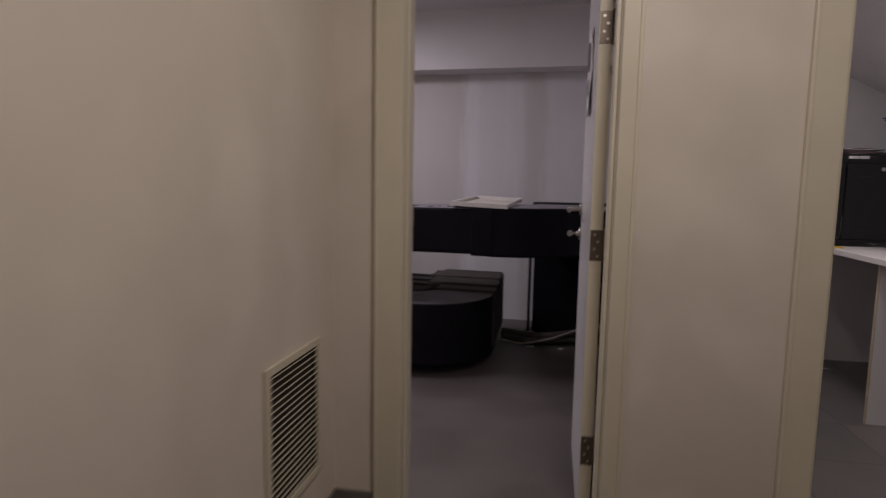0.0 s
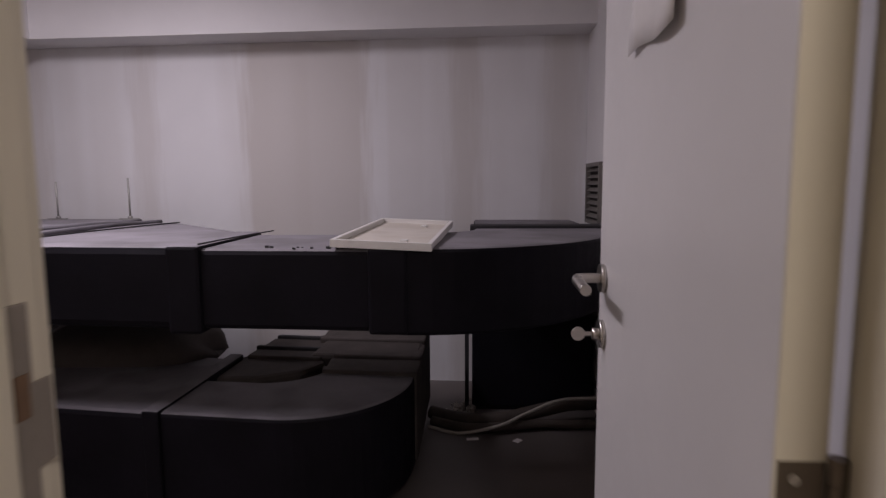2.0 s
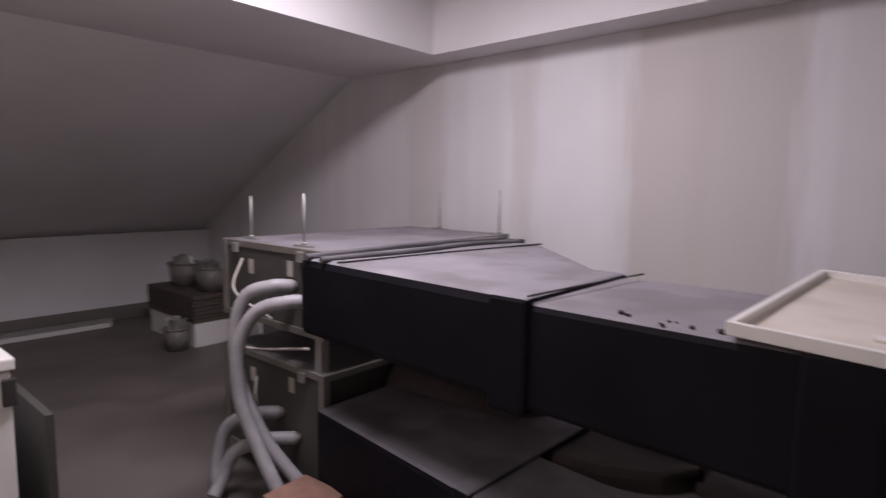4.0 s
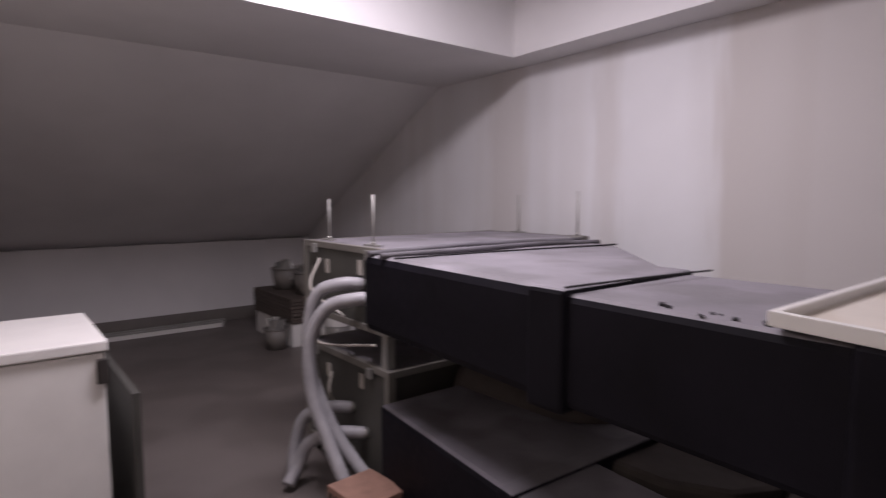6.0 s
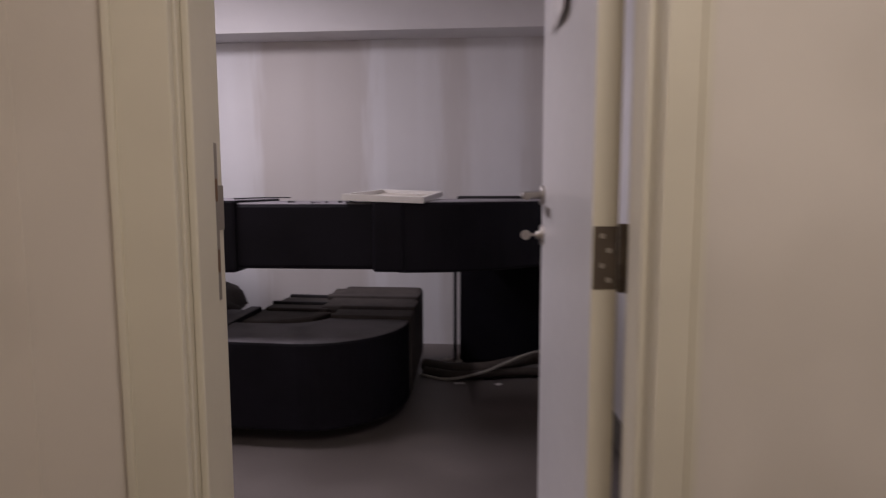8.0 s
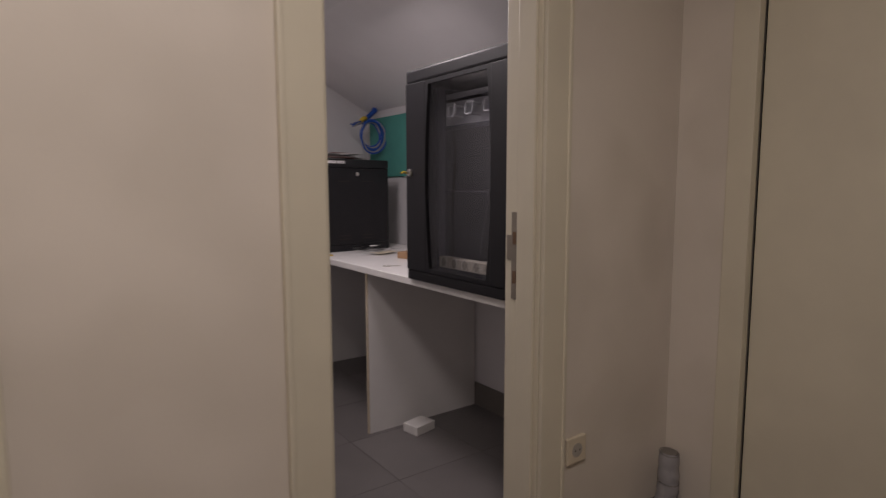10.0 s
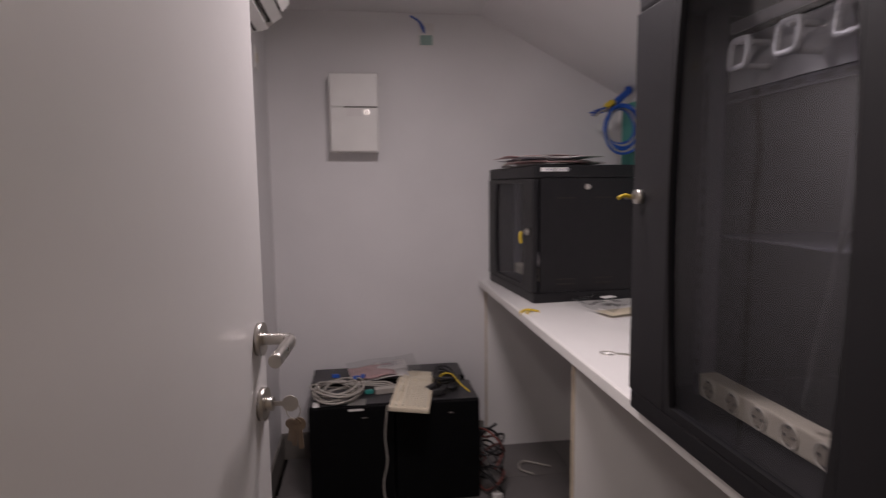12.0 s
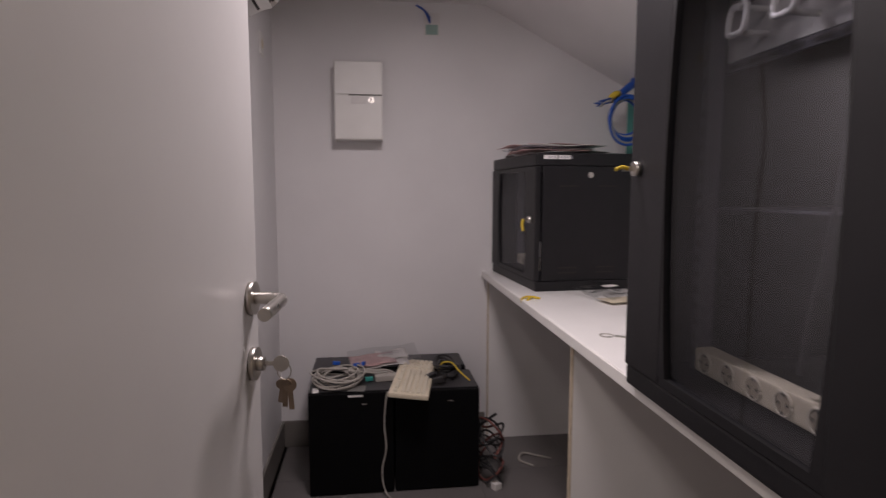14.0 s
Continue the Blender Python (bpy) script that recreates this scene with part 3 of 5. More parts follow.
part("duct_section", prism(bm_new(), [(-1.22, 4.375), (-0.5, 4.345), (-0.5, 4.945), (-1.22, 4.925)], UZ0, UZ1, 1, 0), [FOIL, LITDUST], upper, bevel=0.018)
part("duct_bend", prism(bm_new(), [(-0.5, 4.345)] + arc(-0.45, 5.15, 0.805, -90, 0) + [(0.355, 5.30), (-0.245, 5.30)] + arc(-0.45, 5.15, 0.205, 0, -90)[0:] + [(-0.5, 4.945)], UZ0 - 0.012, UZ1 + 0.006, 1, 0), [FOIL, LITDUST], upper, bevel=0.014)
part("duct_section", prism(bm_new(), [(-0.24, 5.30), (0.35, 5.30), (0.35, 6.065), (-0.24, 6.09)], UZ0, UZ1 - 0.01, 1, 0), [FOIL, LITDUST], upper, bevel=0.014)


def band(x0, x1, y0a, y1a, z0, z1, name, parent, mats, lift=0.012):
    pts = [(x0, y0a - lift), (x1, y0a - lift), (x1, y1a + lift), (x0, y1a + lift)]
    return part(name, prism(bm_new(), pts, z0 - lift, z1 + lift, 1, 0), mats, parent, bevel=0.012)


band(-1.265, -1.15, 4.372, 4.925, UZ0, UZ1 - 0.002, "joint_collar", upper, [FOIL, LITDUST], 0.015)
band(-0.59, -0.46, 4.345, 4.94, UZ0, UZ1, "joint_collar", upper, [FOIL, LITDUST], 0.008)
part("joint_collar", prism(bm_new(), [(-0.262, 5.16), (0.372, 5.16), (0.372, 5.27), (-0.262, 5.27)], UZ0 - 0.02, UZ1 + 0.02), TAPE, upper, bevel=0.006)


def ridge(pts, r, name, parent, mat):
    return part(name, tube(bm_new(), pts, r, 8, 6), mat, parent)


# dark tape seams and loose wrap across the top
zt = UZ1 + 0.012
ridge([(-1.155, 4.37, zt + 0.005), (-1.13, 4.62, zt + 0.006), (-1.10, 4.94, zt + 0.004)], 0.0028, "tape_seam", upper, TAPE)
ridge([(-1.93, 4.42, zt + 0.004), (-1.86, 4.9, zt + 0.008), (-1.80, 5.50, zt + 0.004)], 0.0035, "tape_seam", upper, TAPE)
ridge([(-2.02, 4.42, zt + 0.004), (-1.97, 4.85, zt + 0.01), (-1.99, 5.2, zt + 0.008), (-1.93, 5.55, zt + 0.004)], 0.012, "loose_fold", upper, SHADEDUST)
ridge([(-2.12, 4.43, zt + 0.004), (-2.10, 4.8, zt + 0.012), (-2.13, 5.1, zt + 0.008), (-2.06, 5.58, zt + 0.006)], 0.012, "loose_fold", upper, SHADEDUST)
ridge([(-2.075, 4.43, zt + 0.006), (-2.05, 4.8, zt + 0.010), (-2.07, 5.1, zt + 0.008), (-2.0, 5.57, zt + 0.006)], 0.004, "tape_seam", upper, TAPE)
bm = bm_new()
for i in range(12):
    x, y = -1.05 + 0.45 * random.random(), 4.37 + 0.05 * random.random()
    s = 0.002 + 0.005 * random.random()
    box(bm, -s, -s, -s * 0.6, s, s, s * 0.6, m=pose(x, y, UZ1 + s * 0.55, 20 * random.random(), 20 * random.random(), 90 * random.random()))
tagged(part("debris", bm, TAPE, upper), kind="stuff")

# pillar-like black drop at the back and its post
drop = thing("vertical_duct", (0.06, 5.8, 0), "matt black vertical duct standing at the back wall", "duct")
part("duct_section", B(-0.252, 5.62, 0.02, 0.40, 6.06, UZ0 - 0.01, bevel=0.012), FOIL, drop)
part("foot", B(-0.235, 5.64, 0.0, 0.385, 6.04, 0.022), TAPE, drop)
solid("support_post", B(-0.292, 5.62, 0.0, -0.270, 5.645, UZ0 - 0.002, bevel=0.002), TAPE, "thin black steel post under the duct", "post")

# ---- plant room: the lower duct ----
LZ0, LZ1 = 0.10, 0.46
lower = thing("lower_duct", (-1.3, 4.7, 0.0), "black wrapped lower air duct with a rounded bend and dusty top toned as shaded", "duct")
# Lower tops use the darker copy that carries the upper duct's shade.
part("duct_section", prism(bm_new(), [(-2.18, 4.51), (-1.36, 4.415), (-1.36, 5.07), (-2.18, 5.20)], LZ0, LZ1, 1, 0), [FOIL, SHADEDUST], lower, bevel=0.02)
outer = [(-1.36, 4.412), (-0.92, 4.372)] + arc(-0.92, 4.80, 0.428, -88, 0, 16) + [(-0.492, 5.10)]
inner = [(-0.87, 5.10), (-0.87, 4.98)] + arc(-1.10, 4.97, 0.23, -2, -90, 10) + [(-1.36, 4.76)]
part("duct_bend", prism(bm_new(), outer + inner, LZ0 - 0.02, LZ1 + 0.004, 1, 0), [FOIL, SHADEDUST], lower, bevel=0.014)
part("duct_section", prism(bm_new(), [(-1.36, 4.82), (-1.16, 4.83), (-1.0, 4.92), (-0.93, 5.05), (-0.95, 5.36), (-1.2, 5.42), (-1.36, 5.08)], LZ0, LZ1 - 0.01), BROWN, lower, bevel=0.02)
part("duct_section", prism(bm_new(), [(-1.0, 5.08), (-0.492, 5.08), (-0.484, 5.56), (-0.95, 5.58)], LZ0 - 0.03, lambda x, y: LZ1 + 0.008 + 0.06 * max(0, y - 4.95)), BROWN, lower, bevel=0.018)
for y, w in ((4.83, 0.055), (4.89, 0.14), (5.035, 0.06), (5.10, 0.15), (5.26, 0.06), (5.33, 0.21)):
    z = LZ1 + (0.006 if w > 0.1 else 0.017) + 0.06 * max(0, y - 4.95)
    part("joint_collar", prism(bm_new(), [(-0.885 - 0.12 * (y > 5.1), y + 0.02), (-0.482, y - 0.01), (-0.478, y + w), (-0.895 - 0.12 * (y > 5.1), y + w + 0.02)], LZ0, z + 0.004), BROWN, lower, bevel=0.008)
part("joint_collar", prism(bm_new(), [(-1.41, 4.405), (-1.345, 4.398), (-1.315, 5.085), (-1.38, 5.09)], LZ0 - 0.012, LZ1 + 0.014, 1, 0), [FOIL, SHADEDUST], lower, bevel=0.007)
for y, w, x0, x1 in ((5.06, 0.10, -1.30, -0.95), (5.17, 0.025, -1.30, -0.96), (5.20, 0.13, -1.27, -0.955), (5.33, 0.025, -1.25, -0.95)):
    part("joint_collar", prism(bm_new(), [(x0, y + 0.03), (x1, y), (x1 + 0.01, y + w), (x0 + 0.01, y + w + 0.03)], LZ0, LZ1 + (0.004 if w > 0.05 else 0.012) + 0.05 * (y - 5.0)), BROWN if w > 0.05 else TAPE, lower, bevel=0.006)
for x, y in ((-2.0, 4.75), (-1.25, 4.65), (-0.75, 4.85), (-0.75, 5.4)):
    part("support_block", B(x - 0.07, y - 0.07, 0.0, x + 0.07, y + 0.07, LZ0 + 0.01), HOLE, lower)
# loose brown lagging over the lower duct
bm = bm_new()
rows_ = []
for i in range(15):
    u = i / 14
    x = -2.19 + 0.72 * u
    half = 0.36 * (1 - 0.25 * u) * (1 if u < 0.7 else math.sqrt(1 - 0.92 * ((u - 0.7) / 0.3) ** 2))
    top = 0.17 - 0.03 * u if u < 0.6 else 0.152 * math.sqrt(max(0.02, 1 - ((u - 0.6) / 0.4) ** 2))
    rows_.append([bm.verts.new((x + 0.02 * math.sin(k), 5.25 - 0.05 * u - half * math.cos(math.pi * k / 12), LZ1 - 0.02 + top * math.sin(math.pi * k / 12) ** 0.7 + 0.006 * math.sin(3 * i + k))) for k in range(13)])
for a, b in zip(rows_, rows_[1:]):
    for k in range(12):
        bm.faces.new((a[k], a[k + 1], b[k + 1], b[k])).smooth = True
bm.faces.new(rows_[-1]), bm.faces.new(rows_[0][::-1])
part("lagging", bm, BROWN, lower, "crumpled brown lagging")

# ---- plant room: air handling units at the ducts' ends ----
def air_unit(z0, z1, label):
    x0, x1, y0, y1 = -2.99, -2.22, 4.58, 5.86
    u = thing("air_handling_unit", (-2.6, 5.2, z0), label, "ventilation unit")
    part("casing", B(x0 + 0.012, y0 + 0.012, z0 + 0.012, x1 - 0.012, y1 - 0.012, z1 - 0.012), PANEL, u)
    # Top takes the dusty tone lightened as if lit from above.
    part("top_panel", B(x0 + 0.02, y0 + 0.02, z1 - 0.012, x1 - 0.02, y1 - 0.02, z1 - 0.002), LITDUST, u, "dusty top panel toned pale as lit")
    for x in (x0, x1 - 0.035):
        for y in (y0, y1 - 0.035):
            part("corner_post", B(x, y, z0, x + 0.035, y + 0.035, z1, bevel=0.003), ALU, u)
    for z in (z0, z1 - 0.03):
        for y in (y0 + 0.003, y1 - 0.033):
            part("rail", B(x0 + 0.035, y, z, x1 - 0.035, y + 0.03, z + 0.029, bevel=0.003), ALU, u)
        for x in (x0 + 0.003, x1 - 0.033):
            part("rail", B(x, y0 + 0.035, z, x + 0.03, y1 - 0.035, z + 0.029, bevel=0.003), ALU, u)
    for k, (x, z) in enumerate(((-2.75, z1 - 0.11), (-2.45, z1 - 0.09))):
        part("label_plate", B(x - 0.02, y0 + 0.008, z - 0.035, x + 0.015, y0 + 0.0125, z + 0.03), GREYCABLE, u)
    for x in (-2.86, -2.36):
        part("clamp", B(x - 0.02, y0 - 0.012, z1 - 0.055, x + 0.02, y0 + 0.002, z1 - 0.012, bevel=0.003), GALV, u)
    return u


air_unit(0.70, 1.06, "grey ventilation unit with aluminium edge profiles and dusty top toned as lit")
air_unit(0.06, 0.56, "grey lower ventilation unit with aluminium edge profiles")
for x in (-2.95, -2.28):
    for y in (4.62, 5.79):
        st = thing("stacking_leg", (x, y, 0), "short galvanised leg between ventilation units", "bracket", "legs of the ventilation units")
        part("lower_leg", B(x - 0.03, y - 0.03, 0.0, x + 0.03, y + 0.03, 0.06), GALV, st)
        part("upper_leg", B(x - 0.02, y - 0.02, 0.56, x + 0.02, y + 0.02, 0.70), GALV, st)
for x, y, hh in ((-2.86, 4.66, 0.20), (-2.42, 4.64, 0.22), (-2.70, 5.82, 0.22), (-2.25, 5.80, 0.24)):
    rod = thing("threaded_rod", (x, y, 1.06), "upright threaded steel rod on the ventilation unit", "rod", "rods on the ventilation unit")
    part("rod", cyl(bm_new(), (x, y, 1.058), (x, y, 1.06 + hh), 0.0055, 10), GALV, rod)
    part("bracket", B(x - 0.06, y - 0.012, 1.058, x + 0.05, y + 0.012, 1.066), GALV, rod)
    part("nut", cyl(bm_new(), (x, y, 1.066), (x, y, 1.078), 0.013, 6), GALV, rod)


def hose(pts, label):
    h = thing("insulated_hose", (pts[-1][0], pts[-1][1], 0), label, "hose", "hoses of the ventilation units")
    part("lagging", tube(bm_new(), pts, 0.027, 14, 12, ribs=0.08), HOSE, h)
    part("union", cyl(bm_new(), (pts[0][0], pts[0][1] + 0.02, pts[0][2]), (pts[0][0], pts[0][1] - 0.02, pts[0][2]), 0.022, 12), GALV, h)


hose([(-2.42, 4.58, 0.90), (-2.45, 4.50, 0.905), (-2.53, 4.43, 0.86), (-2.565, 4.40, 0.70), (-2.53, 4.40, 0.50), (-2.44, 4.45, 0.28), (-2.31, 4.515, 0.12), (-2.17, 4.535, 0.034)], "grey lagged hose bending down to the floor")
hose([(-2.30, 4.58, 0.85), (-2.34, 4.50, 0.855), (-2.44, 4.42, 0.81), (-2.495, 4.37, 0.66), (-2.48, 4.37, 0.45), (-2.40, 4.40, 0.26), (-2.305, 4.42, 0.12), (-2.25, 4.44, 0.034)], "grey lagged hose bending down to the floor")
hose([(-2.53, 4.58, 0.33), (-2.59, 4.50, 0.33), (-2.69, 4.43, 0.27), (-2.71, 4.39, 0.14), (-2.67, 4.36, 0.032)], "short grey lagged hose near the floor")
hose([(-2.41, 4.58, 0.25), (-2.49, 4.48, 0.25), (-2.59, 4.40, 0.19), (-2.61, 4.36, 0.10), (-2.59, 4.30, 0.032)], "short grey lagged hose near the floor")
for a, b, c in (((-2.8, 4.575, 0.98), (-2.74, 4.5, 0.85), (-2.56, 4.57, 0.74)), ((-2.9, 4.575, 0.66), (-2.7, 4.52, 0.60), (-2.3, 4.57, 0.66)), ((-2.7, 4.575, 0.45), (-2.62, 4.52, 0.40), (-2.66, 4.57, 0.30))):
    solid("control_cable", tube(bm_new(), [a, b, c], 0.006, 8, 8), GREYCABLE, "thin grey control cable on the ventilation unit", "cable", "cables on the ventilation units")

# hollow brick by the hoses
bk = pose(-2.10, 4.40, 0, 0, 0, 4)
brick = thing("hollow_brick", (-2.10, 4.40, 0), "red hollow clay brick standing on the floor", "brick")
part("body", B(-0.115, -0.10, 0.0, 0.115, 0.10, 0.19, bevel=0.004, m=bk), BRICK, brick)
bm = bm_new()
for i in range(6):
    for j in range(4):
        x, z = -0.09 + i * 0.036, 0.035 + j * 0.04
        box(bm, x - 0.011, -0.1015, z - 0.012, x + 0.011, -0.0995, z + 0.012, m=bk)
        y = -0.075 + i * 0.030
        box(bm, 0.1145, y - 0.009, z - 0.012, 0.1165, y + 0.009, z + 0.012, m=bk)
part("cells", bm, HOLE, brick)

# shallow white tray lying on the upper duct
tm = pose(-0.525, 4.735, UZ1 + 0.022, 1.5, 2.2, -3)
tray = thing("lamp_tray", (-0.53, 4.62, UZ1), "shallow white enamelled lamp tray lying on the duct", "tray")
part("pan", B(-0.15, -0.385, -0.006, 0.15, 0.385, 0.0, m=tm), PAN, tray, "stained cream pan")
for a in ((-0.165, -0.40, 0.165, -0.385), (-0.165, 0.385, 0.165, 0.40), (-0.165, -0.385, -0.15, 0.385), (0.15, -0.385, 0.165, 0.385)):
    part("rim", B(a[0], a[1], -0.008, a[2], a[3], 0.018, bevel=0.002, m=tm), PLASTIC, tray)
for y in (-0.27, 0.24):
    part("clip", B(0.04, y, 0.0, 0.065, y + 0.03, 0.008, bevel=0.003, m=tm), PLASTIC, tray)

# wall louvre close to the back corner
lv = thing("louvre_vent", (RW, 5.75, 1.03), "grey metal louvre with slanted blades on the wall", "vent")
# Added dark sheet gives the gaps between blades their shade.
part("backing", B(RW - 0.004, 5.60, 1.05, RW - 0.001, 5.90, 1.35), HOLE, lv)
bm = bm_new()
for a in ((5.575, 1.03, 5.925, 1.052), (5.575, 1.345, 5.925, 1.367), (5.575, 1.052, 5.597, 1.345), (5.903, 1.052, 5.925, 1.345)):
    box(bm, RW - 0.030, a[0], a[1], RW - 0.001, a[2], a[3], bevel=0.003)
part("frame", bm, SKIRT, lv)
for i in range(8):
    part("blade", B(-0.013, 5.597, -0.0015, 0.024, 5.903, 0.0015, m=pose(RW - 0.016, 0, 1.075 + i * 0.036, 0, -38, 0)), SKIRT, lv)

# lagged pipes, rubble and a tag on the floor
pp = (("lagged_pipe", [(-0.47, 5.50, 0.035), (-0.3, 5.40, 0.04), (-0.10, 5.40, 0.045), (0.08, 5.44, 0.07), (0.25, 5.47, 0.10), (0.40, 5.50, 0.10)], 0.036, PIPE),
      ("lagged_pipe", [(-0.46, 5.42, 0.022), (-0.28, 5.33, 0.024), (-0.08, 5.34, 0.03), (0.1, 5.37, 0.035), (0.28, 5.38, 0.03), (0.40, 5.40, 0.025)], 0.024, PIPE),
      ("thin_cable", [(-0.48, 5.38, 0.008), (-0.32, 5.30, 0.008), (-0.12, 5.30, 0.05), (0.02, 5.36, 0.09), (0.2, 5.42, 0.14), (0.40, 5.43, 0.15)], 0.008, GREYCABLE))
for nm, pts, r, mt in pp:
    solid(nm, tube(bm_new(), pts, r, 12, 8), mt, "dirty brown lagged pipe lying on the floor" if r > 0.02 else "thin grey cable over the floor pipes", "pipe" if r > 0.02 else "cable")
bm = bm_new()
for i in range(46):
    s = 0.006 + 0.03 * random.random() ** 2
    r = bmesh.ops.create_icosphere(bm, subdivisions=1, radius=s)
    x, y = -0.40 + 0.16 * random.random(), 5.56 + 0.18 * random.random()
    bmesh.ops.transform(bm, matrix=pose(x, y, s * 0.5, 90 * random.random(), 40, 90 * random.random()) @ Matrix.Diagonal((1, 0.7, 0.6, 1)), verts=r["verts"])
solid("rubble", bm, RUBBLE, "pale broken plaster rubble on the floor", "rubble", kind="stuff")
solid("paper_tag", B(-0.03, -0.012, 0, 0.03, 0.012, 0.002, m=pose(-0.25, 5.25, 0.001, 0, 0, 8)), PAPER, "small pale tag lying on the floor", "tag", "tags on the floor")
solid("paper_tag", B(-0.02, -0.016, 0, 0.02, 0.016, 0.002, m=pose(-0.03, 5.24, 0.001, 0, 0, 50)), PAPER, "small pale tag lying on the floor", "tag", "tags on the floor")

# loose wire out of the back beam
solid("loose_wire", tube(bm_new(), [(0.30, SY + 0.005, 2.27), (0.25, 5.90, 2.295), (0.20, 5.88, 2.28), (0.14, 5.87, 2.245)], 0.004, 6, 6), BLUE, "short blue wire sticking out of the beam", "wire")

# white chest near the door wall, with a grey plate beside it
ch = thing("white_chest", (-2.45, 3.25, 0), "white metal chest with a closed lid", "chest")
part("body", B(-2.98, 2.99, 0.0, -2.42, 3.62, 0.77, bevel=0.008), PLASTIC, ch)
part("lid", B(-2.99, 2.985, 0.774, -2.41, 3.63, 0.81, bevel=0.006), PLASTIC, ch)
part("handle", B(-2.435, 3.595, 0.67, -2.405, 3.628, 0.75, bevel=0.004), HOLE, ch)
solid("metal_plate", B(-0.012, -0.33, 0, 0.012, 0.33, 0.62, bevel=0.002, m=pose(-2.72, 3.70, 0.004, 0, 0, 90) @ pose(0, 0, 0, 0, 0, 0)), PANEL, "grey galvanised plate standing beside the chest", "plate")
solid("floor_strip", B(-3.35, 3.66, 0.0, -2.30, 3.76, 0.012, bevel=0.002), GALV, "grey metal strip lying on the floor", "strip")

# pile by the knee wall
def bucket(x, y, z, r, h, label, mat):
    b = thing("bucket", (x, y, z), label, "bucket", "buckets on the boards")
    bm = cyl(bm_new(), (x, y, z), (x, y, z + h), r * 0.82, 22, r, caps=False)
    cyl(bm, (x, y, z), (x, y, z + 0.006), r * 0.82, 22)
    part("pail", bm, mat, b).modifiers.new("thick", "SOLIDIFY").thickness = 0.006
    part("rim", tube(bm_new(), [(x + r * math.cos(a), y + r * math.sin(a), z + h) for a in [i * math.pi / 8 for i in range(17)]], 0.008, 6, 2), mat, b)
    bm = bm_new()
    for i in range(9):
        a = random.random() * 6.3
        d = r * 0.55 * random.random()
        box(bm, -0.03, -0.012, -0.1, 0.03, 0.012, 0.1, m=pose(x + d * math.cos(a), y + d * math.sin(a), z + h * 0.75 + 0.04 * random.random(), 50 * random.random() - 25, 50 * random.random() - 25, 180 * random.random()))
    tagged(part("offcut_heap", bm, GALV, b), "metal offcuts", kind="stuff")


px, py = -5.25, 5.62
solid("white_carton", B(px - 0.40, py - 0.30, 0.0, px + 0.42, py + 0.30, 0.20, bevel=0.006), PLASTIC, "long white carton lying on the floor", "box")
for i in range(7):
    dx = 0.02 * random.random()
    solid("board", B(px - 0.44 + dx, py - 0.31, 0.202 + i * 0.031, px + 0.42 + dx, py + 0.31, 0.230 + i * 0.031, bevel=0.003), WOOD, "dark stained board in a stack", "board", "stacked boards")
bucket(px - 0.18, py - 0.08, 0.418, 0.14, 0.19, "grey bucket full of metal offcuts", SKIRT)
bucket(px + 0.24, py - 0.05, 0.418, 0.14, 0.19, "grey bucket with shiny metal pieces", SKIRT)
bucket(px + 0.34, py - 0.41, 0.0, 0.10, 0.17, "small grey bucket on the floor before the carton", SKIRT)
for i in range(5):
    solid("paint_tin", cyl(bm_new(), (px + 0.56, py + 0.05, 0.001 + i * 0.172), (px + 0.56, py + 0.05, 0.17 + i * 0.172), 0.11, 22), PLASTIC if i % 2 else GALV, "pale round tin in a stack", "tin", "stacked tins", bevel=0.004)
for i in range(5):
    solid("metal_profile", B(KX + 0.04 + i * 0.05, 3.7 + 0.03 * i, 0.0, KX + 0.075 + i * 0.05, 5.2 - 0.02 * i, 0.035 + 0.012 * (i % 2), bevel=0.002), GALV if i % 2 else PLASTIC, "long metal profile lying along the knee wall", "profile", "profiles on the floor")

# ---- rack room ----
DT = 0.853
desk = thing("worktop", (1.8, 4.2, 0), "long white laminate worktop on upright panels", "worktop")
part("top", B(1.445, 3.02, DT - 0.032, X2 - 0.012, Y2 - 0.002, DT, bevel=0.004), LAMINATE, desk)
part("edge_band", B(1.440, 3.02, DT - 0.031, 1.4448, Y2 - 0.002, DT - 0.001, bevel=0.002), PLASTIC, desk)
for y in (4.225, Y2 - 0.022, 3.03):
    leg = part("panel", B(1.475, y, 0.0, X2 - 0.012, y + 0.019, DT - 0.0325), LAMINATE, desk)
    part("edge", B(1.470, y + 0.001, 0.0, 1.4748, y + 0.018, DT - 0.0325), CORE, leg, "bare chipboard edge")
    if y == 4.225:
        for z in (0.42, 0.30):
            part("shelf_peg", B(1.53, y + 0.019, z, 1.57, y + 0.04, z + 0.012), CARD, leg)


